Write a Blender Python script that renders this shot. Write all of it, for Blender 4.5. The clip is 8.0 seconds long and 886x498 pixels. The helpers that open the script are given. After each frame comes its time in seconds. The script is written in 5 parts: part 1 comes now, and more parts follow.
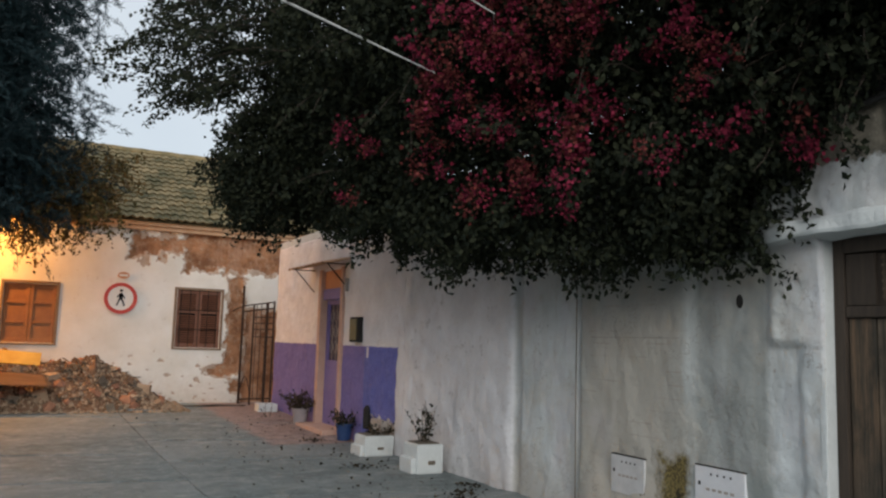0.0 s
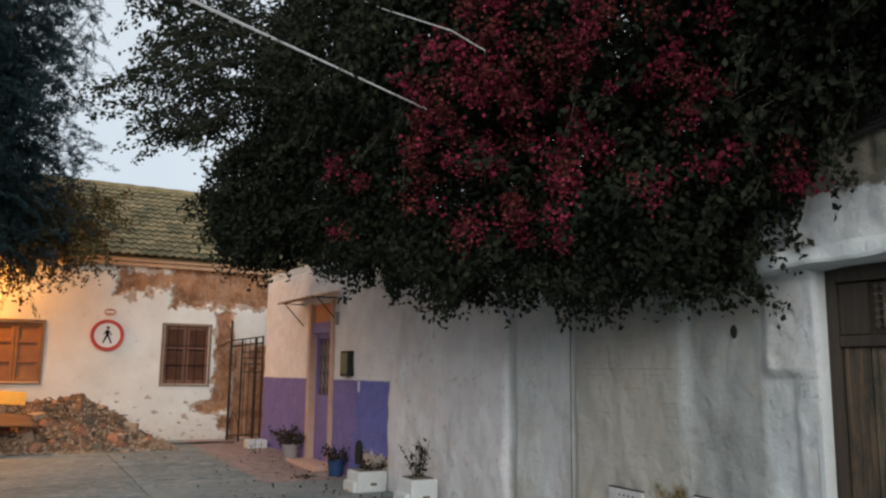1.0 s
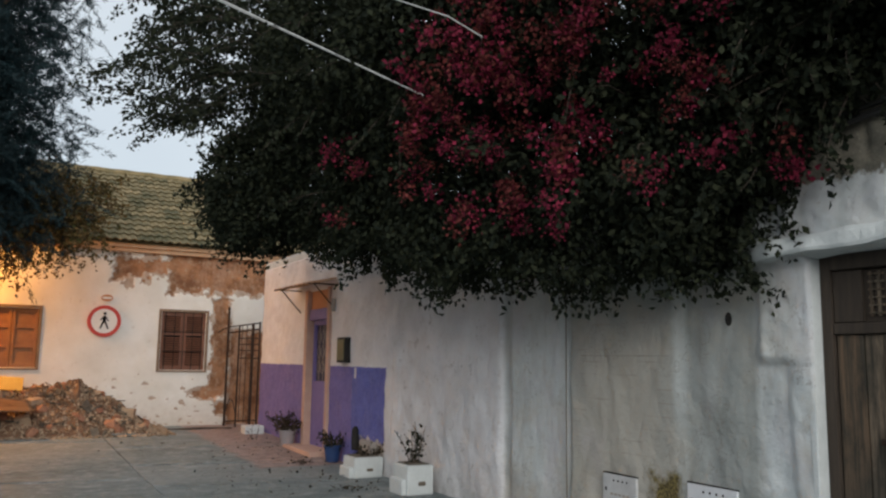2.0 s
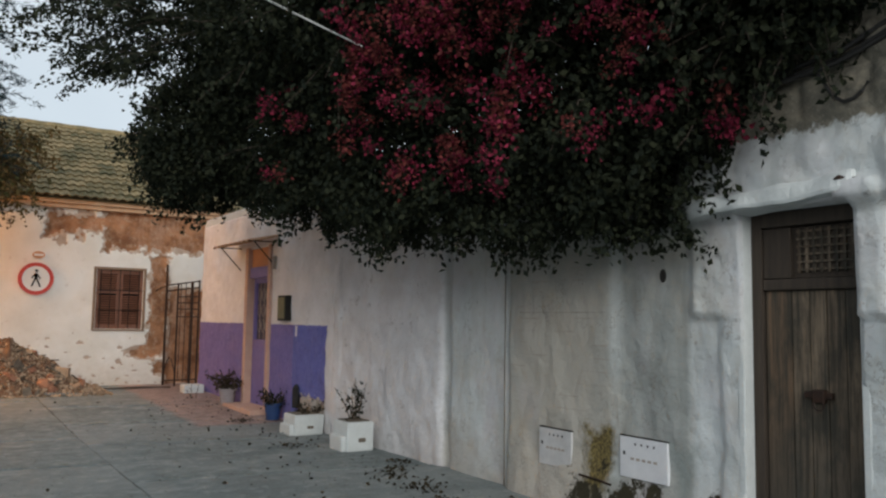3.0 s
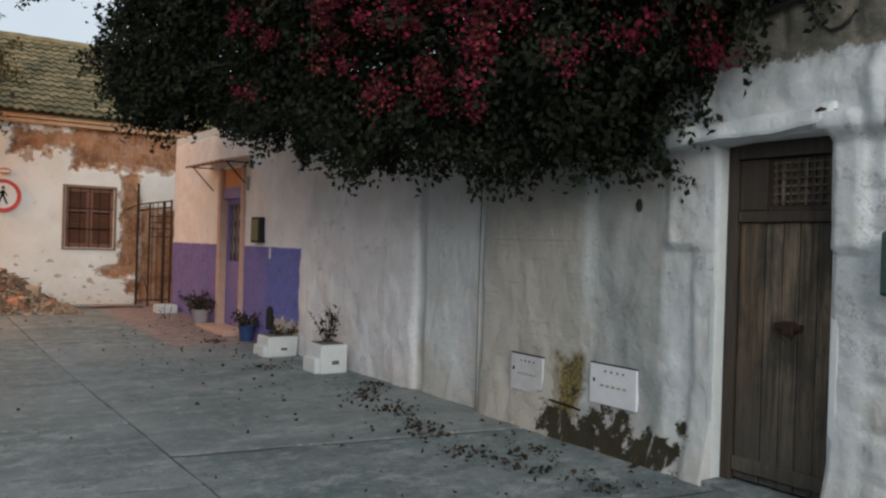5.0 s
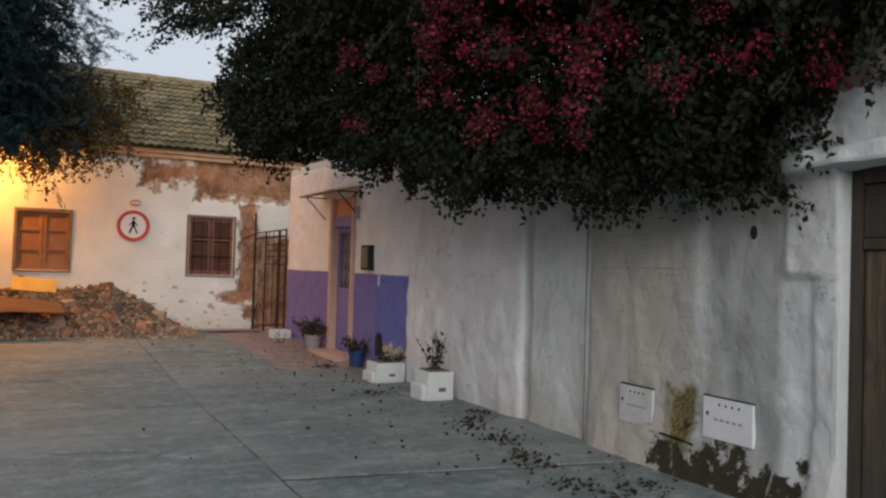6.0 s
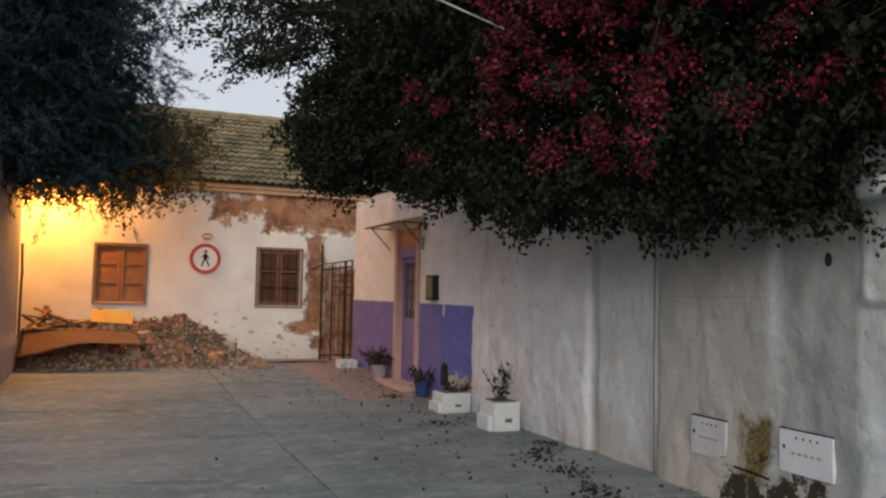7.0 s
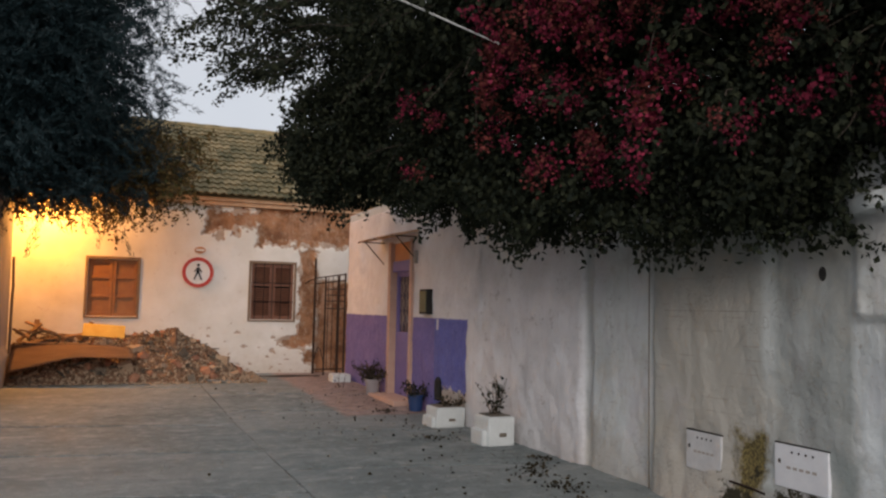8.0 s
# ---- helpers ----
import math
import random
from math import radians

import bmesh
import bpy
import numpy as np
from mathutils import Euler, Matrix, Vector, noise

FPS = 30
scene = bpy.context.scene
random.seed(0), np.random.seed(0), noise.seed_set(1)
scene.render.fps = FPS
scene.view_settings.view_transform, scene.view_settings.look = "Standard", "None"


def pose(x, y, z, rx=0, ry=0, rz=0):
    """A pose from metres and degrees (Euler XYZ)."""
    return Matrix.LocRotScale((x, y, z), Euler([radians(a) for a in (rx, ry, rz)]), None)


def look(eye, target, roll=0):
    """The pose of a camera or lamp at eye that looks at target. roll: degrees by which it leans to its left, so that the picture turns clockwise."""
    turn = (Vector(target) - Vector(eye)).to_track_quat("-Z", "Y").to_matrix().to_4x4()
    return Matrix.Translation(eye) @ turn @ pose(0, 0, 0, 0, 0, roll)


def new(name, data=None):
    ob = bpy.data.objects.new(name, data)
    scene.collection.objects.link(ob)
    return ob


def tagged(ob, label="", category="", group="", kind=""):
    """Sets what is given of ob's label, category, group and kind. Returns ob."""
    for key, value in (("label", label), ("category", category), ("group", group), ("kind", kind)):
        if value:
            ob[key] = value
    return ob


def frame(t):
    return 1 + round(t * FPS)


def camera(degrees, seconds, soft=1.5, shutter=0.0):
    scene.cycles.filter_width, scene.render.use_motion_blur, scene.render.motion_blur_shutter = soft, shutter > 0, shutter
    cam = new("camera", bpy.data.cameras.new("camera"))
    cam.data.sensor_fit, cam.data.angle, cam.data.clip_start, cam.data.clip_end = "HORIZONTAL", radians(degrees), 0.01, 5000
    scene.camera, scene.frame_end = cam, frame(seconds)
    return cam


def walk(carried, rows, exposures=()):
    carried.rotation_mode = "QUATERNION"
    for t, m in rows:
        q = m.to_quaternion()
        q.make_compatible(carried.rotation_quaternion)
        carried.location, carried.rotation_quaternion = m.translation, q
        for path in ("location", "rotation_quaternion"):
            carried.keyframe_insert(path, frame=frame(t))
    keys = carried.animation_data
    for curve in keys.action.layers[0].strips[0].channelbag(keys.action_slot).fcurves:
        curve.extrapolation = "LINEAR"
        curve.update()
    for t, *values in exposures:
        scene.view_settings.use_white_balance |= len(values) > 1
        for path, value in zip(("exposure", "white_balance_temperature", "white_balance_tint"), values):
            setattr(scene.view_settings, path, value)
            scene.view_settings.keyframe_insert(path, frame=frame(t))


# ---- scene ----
cam = camera(57.4, 8.0, soft=2.3)

PATH = [
    (0, (0.547, 0.252, 1.463), (1.463, 2.015, 1.694), 1.7),
    (0.5, (0.479, 0.26, 1.473), (1.429, 2.0, 1.736), 1.2),
    (1, (0.488, 0.273, 1.503), (1.429, 2.011, 1.806), 0.7),
    (1.2, (0.491, 0.277, 1.505), (1.433, 2.014, 1.814), 0.7),
    (2.3, (0.5, 0.255, 1.477), (1.459, 1.992, 1.725), 0.9),
    (2.5, (0.513, 0.252, 1.461), (1.497, 1.978, 1.694), 1.1),
    (3, (0.565, 0.278, 1.462), (1.635, 1.958, 1.641), 0.9),
    (3.5, (0.596, 0.288, 1.48), (1.747, 1.92, 1.578), 1.0),
    (4, (0.606, 0.3, 1.484), (1.789, 1.912, 1.503), 1.4),
    (4.2, (0.609, 0.304, 1.489), (1.792, 1.916, 1.486), 1.3),
    (5.3, (0.627, 0.34, 1.49), (1.697, 2.03, 1.49), 2.0),
    (5.5, (0.638, 0.338, 1.495), (1.654, 2.061, 1.508), 2.0),
    (6, (0.631, 0.315, 1.51), (1.526, 2.103, 1.556), 1.7),
    (6.5, (0.622, 0.304, 1.527), (1.432, 2.13, 1.601), 1.3),
    (7, (0.606, 0.287, 1.529), (1.355, 2.137, 1.641), 1.2),
    (7.5, (0.604, 0.278, 1.534), (1.319, 2.141, 1.666), 1.0),
    (8, (0.59, 0.298, 1.532), (1.355, 2.14, 1.678), 1.2),
]
walk(cam, [(t, look(eye, target, roll)) for t, eye, target, roll in PATH], exposures=[(0, -0.05, 6300, 8), (1, 0.0, 6300, 8), (2.5, -0.07, 6300, 7), (4, 0.04, 6150, 6), (5.5, -0.12, 6300, 9), (7, -0.15, 6500, 13), (8, -0.15, 6600, 14)])

# ---------------------------------------------------------------- light
world = bpy.data.worlds.new("dusk_sky")
scene.world = world
world.use_nodes = True
wt = world.node_tree
sky = wt.nodes.new("ShaderNodeTexSky")
sky.sky_type, sky.sun_disc = "NISHITA", False
sky.sun_elevation, sky.sun_rotation = radians(22), radians(200)
sky.air_density, sky.dust_density = 1.0, 2.0
cloud = wt.nodes.new("ShaderNodeTexNoise")
cloud.inputs["Scale"].default_value, cloud.inputs["Detail"].default_value = 2.2, 5
cmap = wt.nodes.new("ShaderNodeMapRange")
cmap.inputs["From Min"].default_value, cmap.inputs["From Max"].default_value = 0.3, 0.75
cmap.inputs["To Min"].default_value, cmap.inputs["To Max"].default_value = 0.7, 0.97
cmix = wt.nodes.new("ShaderNodeMix")
cmix.data_type = "RGBA"
cmix.inputs["B"].default_value = (9.4, 9.9, 10.4, 1)
wt.links.new(cloud.outputs["Fac"], cmap.inputs["Value"])
wt.links.new(cmap.outputs["Result"], cmix.inputs["Factor"])
wt.links.new(sky.outputs["Color"], cmix.inputs["A"])
wt.links.new(cmix.outputs["Result"], wt.nodes["Background"].inputs["Color"])
wt.nodes["Background"].inputs["Strength"].default_value = 0.09

sun = new("sun", bpy.data.lights.new("sun", "SUN"))
sun.data.energy, sun.data.angle, sun.data.color = 2.05, radians(40), (1.0, 0.955, 0.915)
sun.matrix_world = look((-3.4, -9.4, 4.0), (0, 0, 0))

LAMP = (-0.475, 16.42, 3.66)
bulb_light = new("street_lamp_light", bpy.data.lights.new("street_lamp_light", "POINT"))
bulb_light.data.energy, bulb_light.data.color, bulb_light.data.shadow_soft_size = 370, (1.0, 0.40, 0.06), 0.09
bulb_light.location = (LAMP[0], LAMP[1], LAMP[2] - 0.20)

# ---------------------------------------------------------------- material helpers


class Nodes:
    def __init__(self, name):
        self.m = bpy.data.materials.new(name)
        self.m.use_nodes = True
        self.t = self.m.node_tree
        self.b = self.t.nodes["Principled BSDF"]
        geo = self.t.nodes.new("ShaderNodeNewGeometry")
        self.pos = geo.outputs["Position"]
        self.island = geo.outputs["Random Per Island"]
        sep = self.t.nodes.new("ShaderNodeSeparateXYZ")
        self.t.links.new(self.pos, sep.inputs[0])
        self.x, self.y, self.z = sep.outputs

    def put(self, value, socket):
        if isinstance(value, bpy.types.NodeSocket):
            self.t.links.new(value, socket)
        else:
            socket.default_value = value

    def math(self, op, a, b=0.0, clamp=False):
        n = self.t.nodes.new("ShaderNodeMath")
        n.operation, n.use_clamp = op, clamp
        self.put(a, n.inputs[0])
        self.put(b, n.inputs[1])
        return n.outputs[0]

    def noise(self, scale, detail=4.0, rough=0.55, stretch=None, local=False):
        n = self.t.nodes.new("ShaderNodeTexNoise")
        n.inputs["Scale"].default_value, n.inputs["Detail"].default_value = scale, detail
        n.inputs["Roughness"].default_value = rough
        src = self.pos
        if local:
            src = self.t.nodes.new("ShaderNodeTexCoord").outputs["Object"]
        if stretch:
            mp = self.t.nodes.new("ShaderNodeMapping")
            mp.inputs["Scale"].default_value = stretch
            self.t.links.new(src, mp.inputs[0])
            src = mp.outputs[0]
        self.t.links.new(src, n.inputs["Vector"])
        return n.outputs["Fac"]

    def voronoi(self, scale, feature="F1", stretch=None):
        n = self.t.nodes.new("ShaderNodeTexVoronoi")
        n.feature = feature
        n.inputs["Scale"].default_value = scale
        src = self.pos
        if stretch:
            mp = self.t.nodes.new("ShaderNodeMapping")
            mp.inputs["Scale"].default_value = stretch
            self.t.links.new(src, mp.inputs[0])
            src = mp.outputs[0]
        self.t.links.new(src, n.inputs["Vector"])
        return n.outputs["Distance"]

    def ramp(self, v, lo, hi, a=0.0, b=1.0):
        n = self.t.nodes.new("ShaderNodeMapRange")
        self.put(v, n.inputs["Value"])
        for key, val in (("From Min", lo), ("From Max", hi), ("To Min", a), ("To Max", b)):
            n.inputs[key].default_value = val
        return n.outputs["Result"]

    def mix(self, f, a, b):
        n = self.t.nodes.new("ShaderNodeMix")
        n.data_type = "RGBA"
        self.put(f, n.inputs["Factor"])
        self.put((*a, 1) if isinstance(a, tuple) else a, n.inputs["A"])
        self.put((*b, 1) if isinstance(b, tuple) else b, n.inputs["B"])
        return n.outputs["Result"]

    def box(self, u, v, u0, u1, v0, v1, wobble, amp, soft=0.02):
        """1 inside a ragged rectangle of the two coordinates, 0 outside."""
        du = self.math("SUBTRACT", self.math("ABSOLUTE", self.math("SUBTRACT", u, (u0 + u1) / 2)), abs(u1 - u0) / 2)
        dv = self.math("SUBTRACT", self.math("ABSOLUTE", self.math("SUBTRACT", v, (v0 + v1) / 2)), abs(v1 - v0) / 2)
        d = self.math("MAXIMUM", du, dv)
        d = self.math("ADD", d, self.math("MULTIPLY", self.math("SUBTRACT", wobble, 0.5), amp))
        return self.ramp(d, soft, -soft)

    def bump(self, h, strength=0.3, dist=0.01):
        n = self.t.nodes.new("ShaderNodeBump")
        n.inputs["Strength"].default_value, n.inputs["Distance"].default_value = strength, dist
        self.t.links.new(h, n.inputs["Height"])
        self.t.links.new(n.outputs[0], self.b.inputs["Normal"])

    def done(self, colour, rough=0.85, metal=0.0):
        self.put((*colour, 1) if isinstance(colour, tuple) else colour, self.b.inputs["Base Color"])
        self.put(rough, self.b.inputs["Roughness"])
        self.b.inputs["Metallic"].default_value = metal
        return self.m


def plain(name, a, b, scale=6.0, rough=0.8, metal=0.0, bump=0.25, stretch=None, per_object=0.0, local=False):
    """A worn surface: two colours mixed by a coarse and a fine noise, with a fine relief."""
    n = Nodes(name)
    coarse, fine = n.noise(scale, 4, 0.6, stretch, local), n.noise(scale * 9, 3, 0.6, stretch, local)
    f = n.math("ADD", n.math("MULTIPLY", n.ramp(coarse, 0.3, 0.7), 0.7), n.math("MULTIPLY", n.ramp(fine, 0.3, 0.7), 0.3))
    if per_object:
        info = n.t.nodes.new("ShaderNodeObjectInfo")
        f = n.math("ADD", f, n.math("MULTIPLY", n.math("SUBTRACT", info.outputs["Random"], 0.5), per_object), clamp=True)
    n.bump(n.math("ADD", fine, coarse), bump, 0.008)
    return n.done(n.mix(f, a, b), n.ramp(fine, 0.2, 0.8, rough - 0.08, min(1.0, rough + 0.08)), metal)


def foliage(name, a, b, gloss=0.5):
    """Thin leaves that let some light through; the colour varies from leaf to leaf."""
    n = Nodes(name)
    col = n.mix(n.island, a, b)
    n.done(col, gloss)
    n.b.inputs["Specular IOR Level"].default_value = 0.2
    tr = n.t.nodes.new("ShaderNodeBsdfTranslucent")
    n.t.links.new(col, tr.inputs["Color"])
    mx = n.t.nodes.new("ShaderNodeMixShader")
    mx.inputs[0].default_value = 0.25
    n.t.links.new(n.b.outputs[0], mx.inputs[1])
    n.t.links.new(tr.outputs[0], mx.inputs[2])
    n.t.links.new(mx.outputs[0], n.t.nodes["Material Output"].inputs["Surface"])
    return n.m


# ---------------------------------------------------------------- materials
def make_street_wall_mat():
    """Old whitewash: blue dado at the house, damp and moss at the foot, bare stone above the door."""
    n = Nodes("whitewashed_wall")
    w1, w2, w3 = n.noise(2.2, 5, 0.65), n.noise(9, 5, 0.65), n.noise(45, 4, 0.6)
    runs = n.noise(1.0, 4, 0.6, (1, 7, 0.7))
    # older, greyer plaster; the dimmer light of this section is in its tone too
    old = n.box(n.y, n.z, 4.12, 6.22, -1, 6, w2, 0.03, 0.03)
    white = n.mix(n.ramp(w1, 0.35, 0.7), (0.63, 0.665, 0.67), (0.50, 0.53, 0.525))
    white = n.mix(old, white, n.mix(n.ramp(w1, 0.35, 0.7), (0.37, 0.39, 0.38), (0.285, 0.30, 0.28)))
    white = n.mix(n.math("MULTIPLY", n.ramp(runs, 0.52, 0.72), 0.45), white, (0.42, 0.40, 0.36))
    white = n.mix(n.math("MULTIPLY", n.ramp(w2, 0.58, 0.72), 0.35), white, (0.40, 0.36, 0.30))
    # older, creamier plaster between the seam and the door post
    cream = n.box(n.y, n.z, 4.95, 6.12, -0.2, 1.75, w1, 0.5, 0.2)
    white = n.mix(n.math("MULTIPLY", cream, 0.5), white, (0.56, 0.50, 0.42))
    pale = n.box(n.y, n.z, 4.77, 4.90, 0.3, 2.6, w2, 0.06, 0.03)
    white = n.mix(n.math("MULTIPLY", pale, 0.5), white, (0.66, 0.70, 0.69))
    scratch = n.box(n.y, n.z, 4.95, 6.04, 1.552, 1.558, w2, 0.012, 0.004)
    white = n.mix(n.math("MULTIPLY", scratch, 0.6), white, (0.2, 0.18, 0.16))
    course = n.math("ABSOLUTE", n.math("SUBTRACT", n.math("FRACT", n.math("ADD", n.math("DIVIDE", n.z, 0.105), n.math("MULTIPLY", w1, 0.35))), 0.5))
    course = n.math("MULTIPLY", n.ramp(course, 0.09, 0.03), n.ramp(n.noise(3.1, 4, 0.6, (1, 1, 2.4)), 0.5, 0.62))
    course = n.math("MULTIPLY", course, n.box(n.y, n.z, 4.9, 6.15, 0.5, 2.4, w1, 0.3, 0.05))
    white = n.mix(n.math("MULTIPLY", course, 0.5), white, (0.33, 0.28, 0.24))
    flake = n.math("MULTIPLY", n.ramp(n.noise(6, 6, 0.75), 0.60, 0.64), n.box(n.y, n.z, 7.5, 9.9, -0.2, 2.4, w1, 0.8, 0.2))
    white = n.mix(n.math("MULTIPLY", flake, 0.55), white, (0.34, 0.31, 0.30))
    # shade of the vertical recess, mixed into the wall colour
    groove_shade = n.box(n.y, n.z, 7.20, 7.32, -0.2, 3.2, w2, 0.04, 0.02)
    white = n.mix(n.math("MULTIPLY", groove_shade, 0.45), white, (0.34, 0.33, 0.32))
    low = n.ramp(n.math("ADD", n.z, n.math("MULTIPLY", n.math("SUBTRACT", w1, 0.5), 0.6)), 0.45, 0.0)
    white = n.mix(n.math("MULTIPLY", low, 0.55), white, (0.40, 0.36, 0.31))
    hair = n.math("ABSOLUTE", n.math("SUBTRACT", n.noise(1.7, 6, 0.65), 0.5))
    hair = n.math("MULTIPLY", n.ramp(hair, 0.006, 0.001), n.ramp(n.noise(0.7, 2), 0.48, 0.56))
    white = n.mix(n.math("MULTIPLY", hair, 0.6), white, (0.22, 0.20, 0.18))
    spots = n.math("MULTIPLY", n.ramp(n.noise(22, 3, 0.5), 0.68, 0.74), 0.6)
    white = n.mix(spots, white, (0.33, 0.29, 0.25))
    tan = n.math("MULTIPLY", n.ramp(n.noise(1.3, 6, 0.7), 0.5, 0.68), 0.5)
    white = n.mix(tan, white, (0.50, 0.45, 0.37))
    mauve = n.math("MULTIPLY", n.ramp(n.noise(0.9, 4, 0.6, (1, 1.4, 0.8)), 0.52, 0.66), 0.4)
    white = n.mix(mauve, white, (0.55, 0.51, 0.55))
    # whiter paint at the house and past y 7.31, brighter light included in it
    house = n.box(n.y, n.z, 9.75, 17, -1, 6, w1, 0.5, 0.06)
    white = n.mix(n.math("MULTIPLY", house, 0.85), white, n.mix(n.ramp(w2, 0.4, 0.7), (0.86, 0.85, 0.84), (0.78, 0.76, 0.74)))
    far_pale = n.box(n.y, n.z, 7.31, 17, -1, 6, w2, 0.03, 0.015)
    limed = n.mix(n.ramp(w1, 0.35, 0.68), (0.79, 0.78, 0.80), (0.66, 0.64, 0.65))
    limed = n.mix(n.math("MULTIPLY", n.ramp(w2, 0.58, 0.70), 0.4), limed, (0.48, 0.44, 0.42))
    limed = n.mix(n.math("MULTIPLY", flake, 0.6), limed, (0.36, 0.33, 0.32))
    limed = n.mix(n.math("MULTIPLY", low, 0.4), limed, (0.46, 0.42, 0.38))
    white = n.mix(n.math("MULTIPLY", far_pale, 0.85), white, limed)
    # blue-violet dado
    lilac = n.box(n.y, n.z, 10.12, 16.2, -1, 1.385, w2, 0.05, 0.008)
    deep = n.box(n.y, n.z, 10.05, 11.3, -1, 1.6, w2, 0.06, 0.01)
    blue = n.mix(deep, n.mix(n.ramp(w2, 0.35, 0.7), (0.17, 0.14, 0.37), (0.22, 0.18, 0.42)),
                 n.mix(n.ramp(w2, 0.3, 0.7), (0.12, 0.13, 0.43), (0.16, 0.18, 0.48)))
    blue = n.mix(n.ramp(w3, 0.66, 0.72), blue, (0.35, 0.32, 0.45))
    blue = n.mix(n.math("MULTIPLY", n.ramp(n.noise(26, 4, 0.65), 0.56, 0.66), 0.55), blue, (0.075, 0.065, 0.20))
    blue = n.mix(n.math("MULTIPLY", n.ramp(w1, 0.5, 0.68), 0.35), blue, (0.11, 0.10, 0.27))
    bare = n.box(n.y, n.z, 10.0, 10.95, -1, 0.42, w2, 0.35, 0.01)
    blue = n.mix(bare, blue, n.mix(n.ramp(w2, 0.45, 0.55), (0.62, 0.58, 0.54), (0.33, 0.26, 0.2)))
    drip = n.box(n.y, n.z, 11.12, 11.22, 1.22, 1.37, w2, 0.05, 0.008)
    blue = n.mix(drip, blue, (0.72, 0.70, 0.72))
    col = n.mix(lilac, white, blue)
    # moss and damp round the meter boxes
    w5 = n.noise(5, 6, 0.7)
    foot = n.box(n.y, n.z, 3.98, 5.25, -0.3, 0.24, w5, 1.1, 0.03)
    patch = n.box(n.y, n.z, 4.90, 5.18, 0.15, 0.66, w5, 0.42, 0.05)
    side = n.box(n.y, n.z, 4.10, 4.27, 0.2, 0.60, w5, 0.35, 0.05)
    col = n.mix(n.math("MULTIPLY", side, 0.6), col, (0.25, 0.29, 0.28))
    col = n.mix(patch, col, n.mix(n.ramp(w3, 0.35, 0.6), (0.05, 0.036, 0.012), (0.21, 0.165, 0.06)))
    col = n.mix(n.math("MULTIPLY", n.math("MULTIPLY", foot, n.ramp(w2, 0.28, 0.40)), n.ramp(n.noise(2.5, 4, 0.6, (1, 4, 0.8)), 0.30, 0.40)), col, n.mix(w3, (0.006, 0.006, 0.003), (0.050, 0.042, 0.018)))
    # bare grey-tan stone beyond the whitewash above and beside the door
    up = n.box(n.y, n.z, -9, 3.95, 2.66, 9, w2, 0.22, 0.015)
    beside = n.box(n.y, n.z, -9, 2.56, 1.9, 9, w2, 0.16, 0.015)
    stone = n.mix(n.ramp(w2, 0.35, 0.65), (0.22, 0.20, 0.16), (0.33, 0.29, 0.22))
    w4 = n.noise(4, 6, 0.7)
    stone = n.mix(n.ramp(w4, 0.42, 0.6), (0.14, 0.13, 0.105), stone)
    stone = n.mix(n.math("MULTIPLY", n.ramp(w3, 0.55, 0.7), 0.5), stone, (0.38, 0.34, 0.27))
    col = n.mix(n.math("MAXIMUM", up, beside), col, stone)
    n.bump(n.math("ADD", n.math("MULTIPLY", n.noise(5, 4, 0.5), 2.2), n.math("ADD", n.math("MULTIPLY", w2, 0.8), n.math("MULTIPLY", w3, 0.10))), 0.55, 0.03)
    return n.done(col, 0.92)


def make_facade_mat():
    """White plaster over brown earth; the bare part lies deeper and is its own material."""
    n = Nodes("facade_plaster")
    w1, w2, w3 = n.noise(1.6, 5, 0.6), n.noise(7, 5, 0.65), n.noise(40, 3, 0.6)
    col = n.mix(n.ramp(w1, 0.35, 0.7), (0.82, 0.79, 0.74), (0.70, 0.66, 0.59))
    col = n.mix(n.math("MULTIPLY", n.ramp(w2, 0.6, 0.75), 0.5), col, (0.45, 0.36, 0.27))
    low = n.ramp(n.math("ADD", n.z, n.math("MULTIPLY", n.math("SUBTRACT", w2, 0.5), 0.8)), 0.75, 0.1)
    col = n.mix(n.math("MULTIPLY", low, 0.55), col, (0.47, 0.38, 0.30))
    n.bump(n.math("ADD", w2, n.math("MULTIPLY", w3, 0.5)), 0.4, 0.012)
    return n.done(col, 0.92)


WALL = make_street_wall_mat()
FACADE = make_facade_mat()


def make_earth_mat():
    n = Nodes("bare_earth")
    w1, w2, w3 = n.noise(2.5, 5, 0.65), n.noise(9, 5, 0.7), n.noise(38, 3, 0.6)
    col = n.mix(n.ramp(w1, 0.38, 0.62), (0.19, 0.085, 0.040), (0.43, 0.21, 0.105))
    wash = n.noise(1.6, 5, 0.7, (2.2, 1, 0.7))
    col = n.mix(n.math("MULTIPLY", n.ramp(wash, 0.50, 0.64), 0.55), col, (0.50, 0.31, 0.21))
    col = n.mix(n.math("MULTIPLY", n.ramp(w2, 0.52, 0.66), 0.5), col, (0.52, 0.39, 0.28))
    col = n.mix(n.math("MULTIPLY", n.ramp(w3, 0.6, 0.7), 0.6), col, (0.12, 0.06, 0.035))
    n.bump(n.math("ADD", w2, n.math("MULTIPLY", w3, 0.7)), 0.9, 0.02)
    return n.done(col, 0.95)


EARTH = make_earth_mat()
UNDERCOAT = plain("pale_undercoat", (0.36, 0.25, 0.18), (0.58, 0.47, 0.38), 5, 0.95, bump=0.7)


